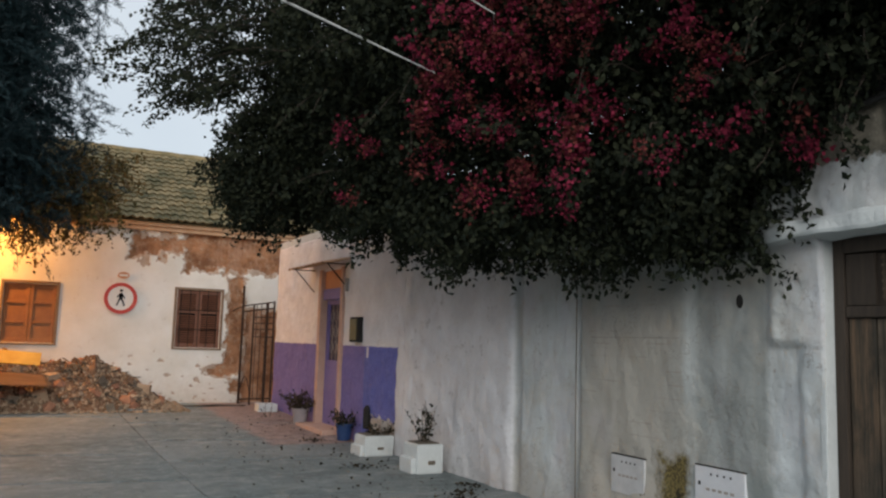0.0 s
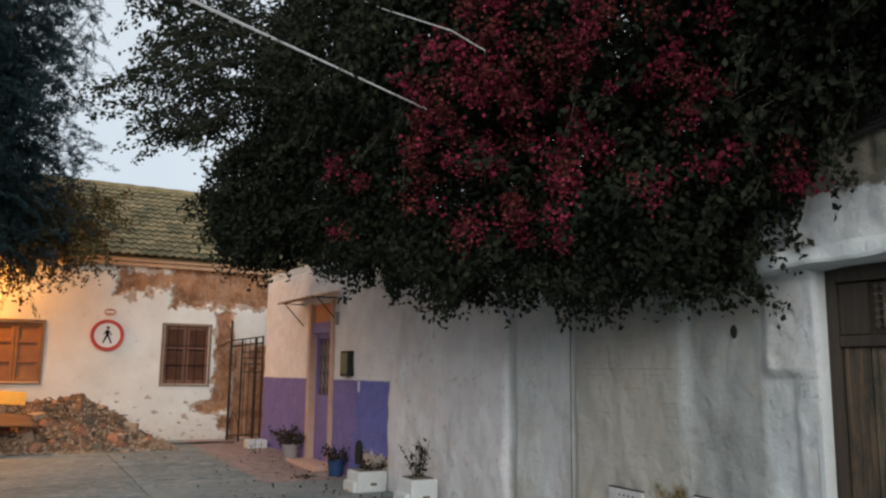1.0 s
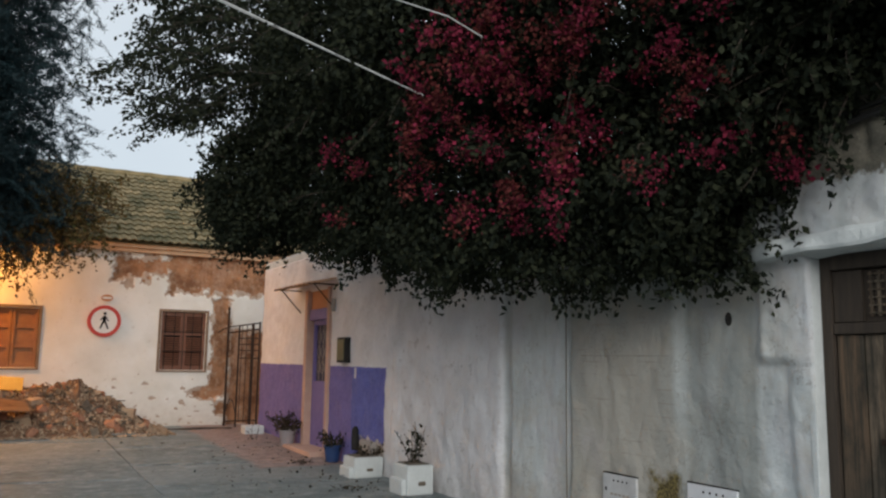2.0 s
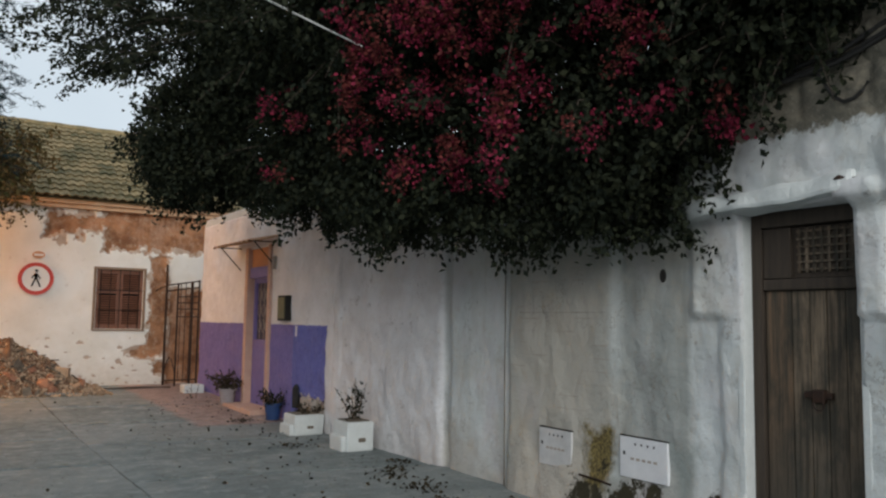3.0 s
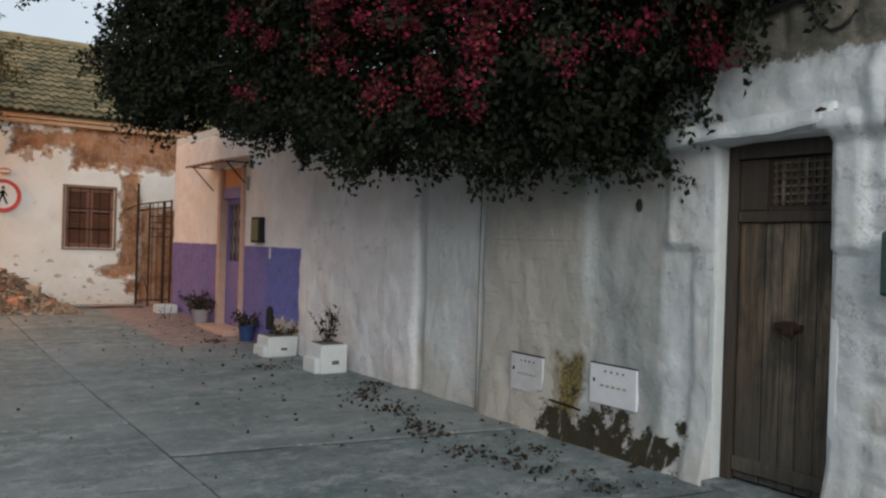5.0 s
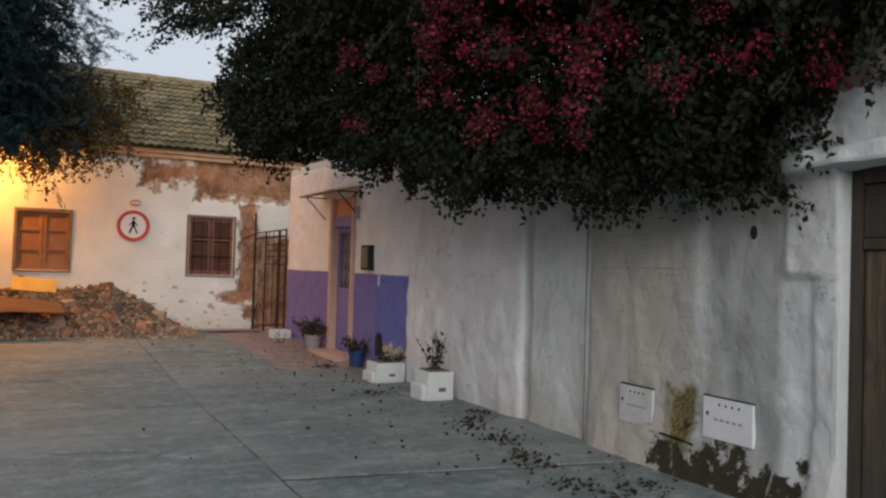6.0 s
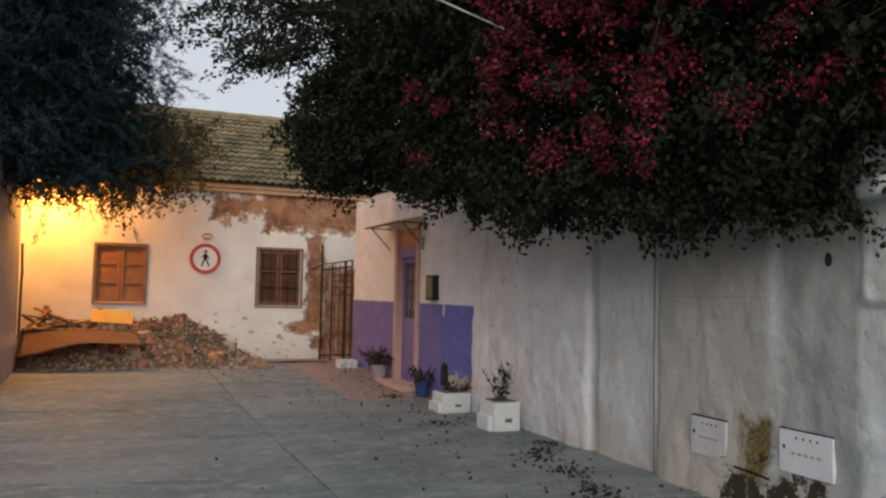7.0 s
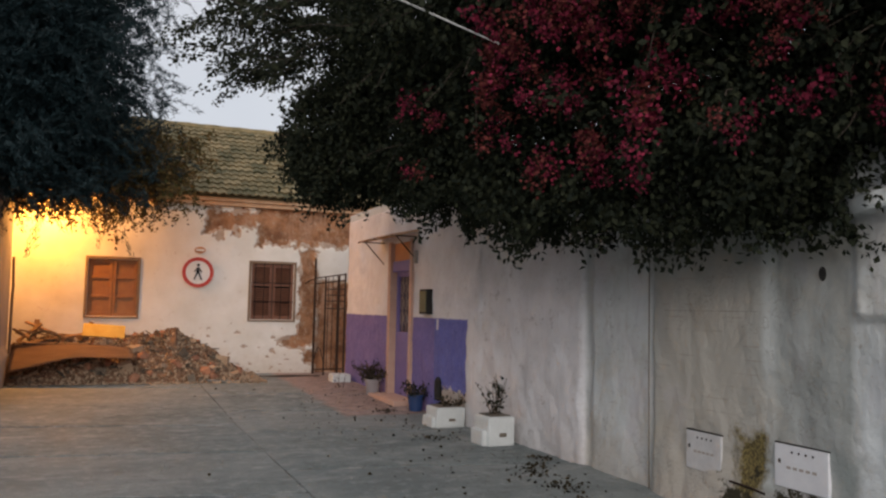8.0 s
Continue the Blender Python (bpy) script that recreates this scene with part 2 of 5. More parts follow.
def make_concrete_mat():
    """Worn blue-grey concrete with pale scuffs and dark stains; a pinkish cement apron along the house."""
    n = Nodes("concrete_slab")
    w1, w2, w3 = n.noise(0.8, 5, 0.65, (0.7, 1.3, 1)), n.noise(2.4, 8, 0.76, (0.7, 1.25, 1)), n.noise(34, 4, 0.65)
    w4 = n.noise(7, 6, 0.75)
    info = n.t.nodes.new("ShaderNodeObjectInfo")
    col = n.mix(n.ramp(w1, 0.38, 0.62), (0.105, 0.138, 0.140), (0.195, 0.228, 0.228))
    col = n.mix(n.math("MULTIPLY", n.ramp(w2, 0.53, 0.64), 0.65), col, (0.40, 0.40, 0.39))
    col = n.mix(n.math("MULTIPLY", n.ramp(w2, 0.46, 0.36), 0.65), col, (0.070, 0.078, 0.080))
    col = n.mix(n.math("MULTIPLY", n.ramp(w4, 0.53, 0.63), 0.55), col, (0.34, 0.36, 0.36))
    col = n.mix(n.math("MULTIPLY", n.ramp(w4, 0.45, 0.35), 0.7), col, (0.070, 0.080, 0.082))
    col = n.mix(n.math("MULTIPLY", n.ramp(w3, 0.54, 0.66), 0.5), col, (0.06, 0.062, 0.06))
    col = n.mix(n.math("MULTIPLY", info.outputs["Random"], 0.22), col, (0.30, 0.30, 0.29))
    band = n.box(n.x, n.y, 2.19, 2.40, -10, 19, w4, 0.22, 0.05)
    col = n.mix(n.math("MULTIPLY", n.math("MULTIPLY", band, n.ramp(w2, 0.42, 0.6)), 0.4), col, (0.32, 0.33, 0.32))
    apron = n.box(n.x, n.y, 3.78, 6.2, 11.35, 18.5, w2, 0.5, 0.06)
    col = n.mix(n.math("MULTIPLY", apron, 0.75), col, n.mix(n.ramp(w4, 0.35, 0.65), (0.22, 0.13, 0.11), (0.42, 0.29, 0.25)))
    n.bump(n.math("ADD", n.math("MULTIPLY", w2, 1.5), n.math("ADD", n.math("MULTIPLY", w4, 0.5), n.math("MULTIPLY", w3, 0.35))), 0.8, 0.02)
    return n.done(col, n.ramp(w2, 0.3, 0.7, 0.55, 0.85))


CONCRETE = make_concrete_mat()
JOINT_DARK = plain("joint_dark", (0.020, 0.021, 0.020), (0.060, 0.060, 0.055), 5, 0.95, bump=0.6)
SOIL = plain("soil", (0.10, 0.085, 0.065), (0.19, 0.16, 0.125), 2, 0.95, bump=0.6)
TILE = plain("mossy_roof_tile", (0.070, 0.066, 0.028), (0.30, 0.225, 0.115), 3.5, 0.9, bump=0.6, per_object=0.7)
OCHRE = plain("ochre_cornice", (0.46, 0.27, 0.15), (0.58, 0.40, 0.26), 4, 0.9)
LEFT_WALL = plain("grey_lilac_render", (0.22, 0.20, 0.21), (0.34, 0.31, 0.32), 1.6, 0.9, bump=0.4)


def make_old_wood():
    """Sun-bleached tan planks, stained dark along the grain, darker towards the foot."""
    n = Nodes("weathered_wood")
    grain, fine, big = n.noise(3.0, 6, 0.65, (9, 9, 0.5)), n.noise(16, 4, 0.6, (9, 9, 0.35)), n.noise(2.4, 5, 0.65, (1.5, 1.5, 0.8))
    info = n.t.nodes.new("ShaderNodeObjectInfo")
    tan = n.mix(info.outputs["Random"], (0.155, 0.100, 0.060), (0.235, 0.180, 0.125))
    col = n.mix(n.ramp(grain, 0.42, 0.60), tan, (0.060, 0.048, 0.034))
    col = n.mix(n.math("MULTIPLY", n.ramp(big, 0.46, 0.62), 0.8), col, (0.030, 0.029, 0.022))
    # ragged darker mix that grows downwards below about z 0.95
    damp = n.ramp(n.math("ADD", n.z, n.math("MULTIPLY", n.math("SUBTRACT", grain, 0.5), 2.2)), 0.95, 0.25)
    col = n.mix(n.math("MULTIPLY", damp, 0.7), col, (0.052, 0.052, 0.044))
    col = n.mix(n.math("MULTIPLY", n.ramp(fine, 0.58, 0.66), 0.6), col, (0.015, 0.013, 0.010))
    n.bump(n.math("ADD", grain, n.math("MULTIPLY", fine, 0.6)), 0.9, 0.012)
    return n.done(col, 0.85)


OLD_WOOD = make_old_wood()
DARK_WOOD = plain("dark_wood", (0.025, 0.019, 0.014), (0.07, 0.05, 0.035), 3, 0.8, bump=0.5, stretch=(8, 8, 0.7), per_object=0.3)
SHUTTER = plain("brown_shutter_paint", (0.23, 0.095, 0.034), (0.35, 0.16, 0.055), 5, 0.55, bump=0.3, per_object=0.2)
SHUTTER_DARK = plain("dark_shutter_paint", (0.12, 0.045, 0.026), (0.22, 0.095, 0.055), 5, 0.6, bump=0.3, per_object=0.2)
FRAME_BROWN = plain("brown_window_surround", (0.17, 0.115, 0.075), (0.27, 0.19, 0.13), 6, 0.85)
FRAME_GREY = plain("grey_window_surround", (0.33, 0.29, 0.26), (0.45, 0.40, 0.35), 6, 0.85)
IRON = plain("rusty_dark_iron", (0.018, 0.014, 0.012), (0.065, 0.032, 0.02), 20, 0.6, 0.5)
LILAC = plain("lilac_door_paint", (0.15, 0.12, 0.34), (0.21, 0.17, 0.40), 6, 0.55)
VIOLET_DARK = plain("dark_violet_grille", (0.018, 0.014, 0.035), (0.035, 0.026, 0.06), 8, 0.5)
PEACH = plain("peach_door_frame", (0.50, 0.31, 0.24), (0.60, 0.41, 0.32), 6, 0.8)
SALMON = plain("salmon_panel", (0.52, 0.23, 0.11), (0.60, 0.30, 0.15), 6, 0.8)
LIME = plain("limewashed_block", (0.52, 0.55, 0.545), (0.67, 0.70, 0.695), 4, 0.9, bump=0.7)
METER_DULL = plain("dull_painted_plate", (0.48, 0.48, 0.48), (0.62, 0.62, 0.62), 9, 0.7)
METER_PLATE = plain("white_painted_plate", (0.66, 0.67, 0.70), (0.76, 0.77, 0.79), 9, 0.6)
DARK_HOLE = plain("dark_recess", (0.012, 0.011, 0.010), (0.03, 0.027, 0.024), 20, 0.9)
GREEN_BOX = plain("green_plastic_box", (0.018, 0.055, 0.048), (0.035, 0.085, 0.072), 6, 0.45)
BLUE_BOX = plain("blue_plastic_box", (0.03, 0.085, 0.13), (0.05, 0.12, 0.175), 6, 0.5)
OLIVE_BOX = plain("olive_meter_box", (0.12, 0.11, 0.055), (0.20, 0.18, 0.09), 8, 0.6)
SIGN_WHITE = plain("sign_white", (0.72, 0.71, 0.69), (0.78, 0.77, 0.75), 8, 0.4)
SIGN_RED = plain("sign_red", (0.45, 0.035, 0.025), (0.55, 0.06, 0.04), 8, 0.4)
SIGN_BLACK = plain("sign_black", (0.012, 0.012, 0.012), (0.03, 0.03, 0.03), 8, 0.5)
BARK = plain("brown_bark", (0.05, 0.035, 0.025), (0.13, 0.095, 0.065), 9, 0.95, bump=0.8, stretch=(3, 3, 0.6))
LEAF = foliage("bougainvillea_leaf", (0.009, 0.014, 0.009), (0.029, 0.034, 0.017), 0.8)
BRACT = foliage("magenta_bract", (0.055, 0.006, 0.016), (0.25, 0.024, 0.056), 0.8)
BRACT_FADED = foliage("faded_red_bract", (0.070, 0.014, 0.016), (0.17, 0.040, 0.034), 0.8)
# paler, oranger copy of the leaf colour that carries the lamp's glow
CREEPER_LAMPLIT = foliage("creeper_leaf_lamplight_tint", (0.055, 0.055, 0.018), (0.17, 0.10, 0.035), 0.6)
NEEDLE = foliage("blue_green_needle", (0.006, 0.015, 0.017), (0.022, 0.046, 0.053))
DRY_LEAF = foliage("dry_leaf", (0.016, 0.015, 0.010), (0.062, 0.050, 0.030), 0.8)
WIRE = plain("pale_cable", (0.42, 0.42, 0.41), (0.55, 0.55, 0.53), 20, 0.6)
BLACK_WIRE = plain("black_cable", (0.012, 0.012, 0.012), (0.03, 0.028, 0.026), 20, 0.6)

# ---------------------------------------------------------------- mesh helpers


def ground_z(x, y):
    return 0.024 * max(0.0, y - 11.0)


def link(name, bm, material, parent=None, label="", smooth=False):
    me = bpy.data.meshes.new(name)
    bm.to_mesh(me)
    bm.free()
    for m in (material if isinstance(material, (list, tuple)) else [material]):
        me.materials.append(m)
    if smooth:
        for p in me.polygons:
            p.use_smooth = True
    ob = new(name, me)
    if parent:
        ob.parent = parent
    if label:
        ob["label"] = label
    return ob


def part(name, bm, material, parent, label="", smooth=False):
    return link(name, bm, material, parent, label, smooth)


def thing(name, label, category, group="", at=(0, 0, 0), kind=""):
    ob = new(name)
    ob.location = at
    return tagged(ob, label, category, group, kind)


def add_box(bm, x0, x1, y0, y1, z0, z1, bevel=0.0, m=None):
    ret = bmesh.ops.create_cube(bm, size=1.0)
    vs = ret["verts"]
    bmesh.ops.scale(bm, verts=vs, vec=(x1 - x0, y1 - y0, z1 - z0))
    bmesh.ops.translate(bm, verts=vs, vec=((x0 + x1) / 2, (y0 + y1) / 2, (z0 + z1) / 2))
    if bevel:
        es = list({e for v in vs for e in v.link_edges})
        r = bmesh.ops.bevel(bm, geom=es, offset=bevel, segments=2, affect="EDGES", profile=0.6)
        vs = list({v for f in r["faces"] for v in f.verts} | {v for v in vs if v.is_valid})
    if m:
        bmesh.ops.transform(bm, matrix=m, verts=[v for v in vs if v.is_valid])
    return vs


def box_bm(x0, x1, y0, y1, z0, z1, bevel=0.0, m=None):
    bm = bmesh.new()
    add_box(bm, x0, x1, y0, y1, z0, z1, bevel, m)
    return bm


def tube_bm(points, radius, sides=7, taper=None, bm=None):
    """A tube along points, closed at both ends."""
    bm = bm or bmesh.new()
    pts = [Vector(p) for p in points]
    rings = []
    for i, p in enumerate(pts):
        d = (pts[min(i + 1, len(pts) - 1)] - pts[max(i - 1, 0)]).normalized()
        a = d.orthogonal().normalized()
        b = d.cross(a)
        f = i / max(1, len(pts) - 1)
        r = radius if taper is None else radius * (1 - f) + taper * f
        rings.append([bm.verts.new(p + (a * math.cos(k * math.tau / sides) + b * math.sin(k * math.tau / sides)) * r) for k in range(sides)])
    for r0, r1 in zip(rings, rings[1:]):
        for k in range(sides):
            j = (k + 1) % sides
            # keep the quad untwisted by matching the nearest vertex
            bm.faces.new((r0[k], r0[j], r1[j], r1[k]))
    bm.faces.new(rings[0][::-1])
    bm.faces.new(rings[-1])
    return bm


def lathe_bm(profile, sides=20, at=(0, 0, 0)):
    bm = bmesh.new()
    rings = []
    for r, z in profile:
        rings.append([bm.verts.new((at[0] + r * math.cos(k * math.tau / sides), at[1] + r * math.sin(k * math.tau / sides), at[2] + z)) for k in range(sides)])
    for a, b in zip(rings, rings[1:]):
        for k in range(sides):
            j = (k + 1) % sides
            bm.faces.new((a[k], a[j], b[j], b[k]))
    bm.faces.new(rings[0][::-1])
    bm.faces.new(rings[-1])
    return bm


def relief(name, u0, u1, z0, z1, step, place, depth, material, pick=None, skip=None):
    """A wall as one closed sheet: place(u, z, d) gives the world point d metres proud of its face; the back lies depth behind."""
    nu, nz = max(1, round((u1 - u0) / step)), max(1, round((z1 - z0) / step))
    us = [u0 + (u1 - u0) * i / nu for i in range(nu + 1)]
    zs = [z0 + (z1 - z0) * i / nz for i in range(nz + 1)]
    verts = [place(u, z) for z in zs for u in us]
    faces, mats = [], []
    w = nu + 1
    for k in range(nz):
        for i in range(nu):
            if skip and skip((us[i] + us[i + 1]) / 2, (zs[k] + zs[k + 1]) / 2):
                continue
            a = k * w + i
            faces.append((a, a + 1, a + 1 + w, a + w))
            mats.append(pick((us[i] + us[i + 1]) / 2, (zs[k] + zs[k + 1]) / 2) if pick else 0)
    me = bpy.data.meshes.new(name)
    me.from_pydata(verts, [], faces)
    for m in (material if isinstance(material, (list, tuple)) else [material]):
        me.materials.append(m)
    me.polygons.foreach_set("material_index", mats)
    me.polygons.foreach_set("use_smooth", [True] * len(faces))
    bm = bmesh.new()
    bm.from_mesh(me)
    for v in [v for v in bm.verts if not v.link_faces]:
        bm.verts.remove(v)
    edge = [e for e in bm.edges if len(e.link_faces) == 1]
    r = bmesh.ops.extrude_edge_only(bm, edges=edge)
    for v in r["geom"]:
        if isinstance(v, bmesh.types.BMVert):
            v.co = Vector(v.co) + Vector(depth(v.co))
    bmesh.ops.recalc_face_normals(bm, faces=bm.faces)
    bm.to_mesh(me)
    bm.free()
    return new(name, me)


def nz3(x, y, z):
    return noise.noise(Vector((x, y, z)))


# ---------------------------------------------------------------- ground
SLAB_X = (-0.92, 2.21, 5.2)


def build_ground():
    bm = bmesh.new()
    xs = [-400, -60, -12, -4, -1, 2.3, 5.2, 8, 14, 60, 400]
    ys = [-400, -60, -12, -4, 0, 4, 8, 11, 13, 15, 17, 20, 40, 100, 400]
    grid = [[bm.verts.new((x, y, ground_z(x, min(y, 18)) - 0.05)) for x in xs] for y in ys]
    for a, b in zip(grid, grid[1:]):
        for i in range(len(xs) - 1):
            bm.faces.new((a[i], a[i + 1], b[i + 1], b[i]))
    tagged(link("ground", bm, SOIL), "bare brown earth under and around the lane", "ground", kind="structure")


def build_pavement():
    """Concrete lane cast in slabs, with a joint along it and joints across."""
    root = thing("pavement", "grey worn concrete lane cast in large slabs", "pavement", kind="structure")
    rng = random.Random(4)
    bm = bmesh.new()
    # near-black sheet just below the slab tops, visible only in the joints
    rows = [[bm.verts.new((x, y, ground_z(x, y) - 0.012)) for x in (-4.2, 5.2)] for y in (-9.0, 11.0, 17.0)]
    for a, b in zip(rows, rows[1:]):
        bm.faces.new((a[0], a[1], b[1], b[0]))
    part("joint_dark", bm, JOINT_DARK, root, "dark sheet showing in the slab joints")
    left = [-9, -6.8, -4.6, -2.4, -0.3, 1.6, 3.3, 5.15, 6.98, 8.92, 10.9, 12.9, 14.8, 17.9]
    right = [-9, -6.5, -4.0, -1.8, 0.2, 2.0, 3.95, 5.88, 7.93, 10.3, 12.1, 14.0, 15.9, 18.6]
    for (x0, x1), ys in (((SLAB_X[0], SLAB_X[1]), left), ((SLAB_X[1], SLAB_X[2]), right), ((-4.2, SLAB_X[0]), left)):
        for y0, y1 in zip(ys, ys[1:]):
            if x0 < -4 and y1 > 13.2:
                continue
            g, gy = 0.009, 0.032
            bm = bmesh.new()
            nx, ny = 16, 8
            tilt = rng.uniform(-0.004, 0.004)
            top = [[bm.verts.new((x0 + g + (x1 - x0 - 2 * g) * i / nx + (rng.uniform(-0.006, 0.006) if i in (0, nx) else 0),
                                  y0 + gy + (y1 - y0 - 2 * gy) * j / ny + (rng.uniform(-0.012, 0.012) if j in (0, ny) else 0),
                                  0)) for i in range(nx + 1)] for j in range(ny + 1)]
            for row in top:
                for v in row:
                    v.co.y -= 0.15 * (v.co.x - SLAB_X[1])
                    v.co.z = ground_z(v.co.x, v.co.y) + tilt + 0.004 * nz3(v.co.x, v.co.y, 3)
            for a, b in zip(top, top[1:]):
                for i in range(nx):
                    bm.faces.new((a[i], a[i + 1], b[i + 1], b[i]))
            edge = [e for e in bm.edges if len(e.link_faces) == 1]
            r = bmesh.ops.extrude_edge_only(bm, edges=edge)
            for v in r["geom"]:
                if isinstance(v, bmesh.types.BMVert):
                    v.co.z -= 0.06
            part("slab", bm, CONCRETE, root)
    return root


# ---------------------------------------------------------------- right-hand wall
WX = 5.08
DOOR = (2.89, 3.66, 2.2)


def wall_bulge(y, z):
    """How far the wall's face stands proud of its plane."""
    d = 0.014 * nz3(y * 0.8, z * 0.8, 1) + 0.018 * nz3(y * 2.7, z * 2.7, 5) + 0.007 * nz3(y * 8, z * 5, 8)
    if y > 7.31:
        d += 0.032 * min(1, (y - 7.31) / 0.06) if y < 9.75 else 0.032
    if 7.4 < y < 10.0:
        d += 0.011 * nz3(y * 4.5, z * 3, 14) + 0.006 * nz3(y * 14, z * 12, 19)
    if 7.20 < y < 7.31:
        d -= 0.03
    if 9.72 < y < 10.1:
        d += 0.02
    if 6.22 < y < 6.25:
        d -= 0.03
    if y < 6.2:
        d += 0.02
    # battered foot of the old wall
    if y < 6.3 and z < 0.45:
        d += 0.10 * (1 - z / 0.45) ** 1.5 * min(1.0, (6.3 - y) / 0.3)
    # door posts, thicker above a small ledge
    e = 0.012 * nz3(y * 7, z * 7, 23)
    if 3.62 < y < 4.15 and z < 2.3:
        wide = 4.09 if z > 1.52 + e else 3.86 + 0.02 * nz3(0, z * 5, 3)
        d += (0.045 if z > 1.52 + e else 0.03) * max(0.0, min(1.0, (wide + e - y) / 0.03))
    if 2.6 < y < 2.96 and z < 2.3:
        d += (0.06 if z > 1.52 + e else 0.02) * max(0.0, min(1.0, (y - 2.68 - e) / 0.04))
    if 10.3 < y < 11.08 and z < 0.40 + 2 * e:
        d -= 0.05 - 0.05 * nz3(y * 9, z * 9, 6)
    # heavy lintel and the lumps of whitewashed rubble over it
    if z > 2.15 and 2.4 < y < 4.3:
        f = min(1, (y - 2.4) / 0.25) * min(1, (4.3 - y) / 0.3) * min(1, (z - 2.15) / 0.06)
        d += f * (0.05 + 0.05 * max(0, nz3(y * 4, z * 4, 2)) + 0.05 * max(0.0, min(1.0, (2.62 - z) / 0.12)))
    if y > 10.1 and z < 1.4:
        d += 0.006 * nz3(y * 16, z * 16, 41) + (0.012 if y < 11.3 else 0)
    if y < 2.72 or (z > 2.68 and y < 4.2):
        jy, jz = y + 0.035 * nz3(y * 3, z * 3, 31), z + 0.035 * nz3(y * 2.2, z * 3, 37)
        row = math.floor(jz / 0.27)
        col = jy / (0.46 + 0.12 * nz3(row * 3.7, 0, 5)) + 0.5 * (row % 2) + 0.3 * nz3(row * 5.1, 1, 2)
        e = min((jz / 0.27 - row) * 0.27, (1 - jz / 0.27 + row) * 0.27, (col % 1) * 0.46, (1 - col % 1) * 0.46)
        d += (0.030 * min(1.0, e / 0.04) + 0.008 * nz3(y * 7, z * 7, 33) + 0.03 * nz3(math.floor(col) * 3.3, row * 2.7, 3)) * (min(1.0, (2.72 - y) / 0.1) if y < 2.72 and z < 2.68 else min(1.0, abs(z - 2.68) / 0.08 + (0.0 if y > 2.62 else 1.0)))
    return d


def build_street_wall():
    def place(u, z):
        return (WX - wall_bulge(u, z), u, z)

    def back(co):
        return (WX + 0.34 - co[0], 0, 0)

    for nm, a, b, c, d, gap, lab in (("wall_east_1", -9.09, 9.9, -0.11, 3.4, (DOOR[0], DOOR[1], DOOR[2]), "stained whitewashed old wall with damp mossy foot, bare stone above"),
                                     ("wall_east_2", 9.9, 15.95, -0.1, 3.2, (12.28, 13.24, 2.6), "white house wall with violet-blue painted dado")):
        ob = relief(nm, a, b, c, d, 0.03, place, back, WALL, skip=lambda u, z: gap[0] < u < gap[1] and z < gap[2])
        tagged(ob, lab, "wall", kind="structure")
    tagged(link("wall_house_end", box_bm(WX + 0.012, 9.0, 15.6, 15.945, -0.1, 3.2), WALL), "plain whitewashed end wall of the house", "wall", kind="structure")
    tagged(link("roof_house", box_bm(WX - 0.02, 9.0, 9.9, 15.97, 3.2, 3.34, 0.02), LIME), "flat limewashed roof slab of the house", "roof", kind="structure")


# ---------------------------------------------------------------- facade
FY = 17.0
WIN = ((0.27, 1.15, 1.245, 2.34), (3.315, 4.19, 1.22, 2.37))


def bare(x, z):
    """0 where the plaster holds, 2 where only its undercoat is left, 1 where it has come off to the earth."""
    j = 0.16 * nz3(x * 1.9, z * 1.9, 7) + 0.13 * nz3(x * 5, z * 5, 9) + 0.09 * nz3(x * 13, z * 13, 4)
    best = 9.0
    for x0, x1, z0, z1, k in ((2.42, 3.45, 3.02, 3.42, 0.8), (2.58, 2.78, 2.8, 3.1, 0.7), (3.35, 6.2, 2.74, 3.6, 0.7), (4.3, 4.72, 0.7, 2.65, 0.7), (4.66, 6.2, 0.1, 2.08, 0.35),
                              (3.85, 4.4, 0.70, 0.92, 0.8), (4.45, 4.75, 0.32, 0.6, 0.8), (2.9, 3.12, 2.92, 3.2, 0.9)):
        d = max(abs(x - (x0 + x1) / 2) - (x1 - x0) / 2, abs(z - (z0 + z1) / 2) - (z1 - z0) / 2)
        best = min(best, d + j * k)
    held = max(abs(x - 5.05) - 0.34, abs(z - 2.36) - 0.28) + j * 0.9
    best = max(best, -held)
    if best < -0.05 - 0.05 * nz3(x * 4, z * 4, 22):
        return 1
    if best < 0.012:
        return 2
    chip = nz3(x * 7, z * 11, 12) > 0.53 and 0.1 < z < 1.2 and x > 1.8
    return 2 if chip or (nz3(x * 8, z * 14, 17) > 0.40 and z < 0.6 and x > 3.2) else 0


def build_facade():
    def place(u, z):
        d = 0.010 * nz3(u * 0.9, z * 0.9, 3) + 0.004 * nz3(u * 5, z * 5, 6)
        k = bare(u, z)
        if k:
            d -= (0.03 if k == 1 else 0.012) - 0.010 * nz3(u * 7, z * 11, 2)
        return (u, FY - d, z)

    def skip(u, z):
        return any(a < u < b and c < z < d for a, b, c, d in WIN)

    ob = relief("wall_north", -1.6, 7.5, -0.1, 3.56, 0.024, place, lambda co: (0, FY + 0.4 - co[1], 0), [FACADE, EARTH, UNDERCOAT],
                pick=bare, skip=skip)
    tagged(ob, "white plastered facade with large patches fallen off to brown earth", "wall", kind="structure")
    bm = bmesh.new()
    add_box(bm, -1.6, 7.5, FY - 0.10, FY + 0.1, 3.50, 3.58, 0.012)
    add_box(bm, -1.6, 7.5, FY - 0.16, FY + 0.1, 3.581, 3.66, 0.012)
    tagged(link("trim_cornice", bm, OCHRE), "ochre moulded cornice under the eaves", "cornice", kind="structure")


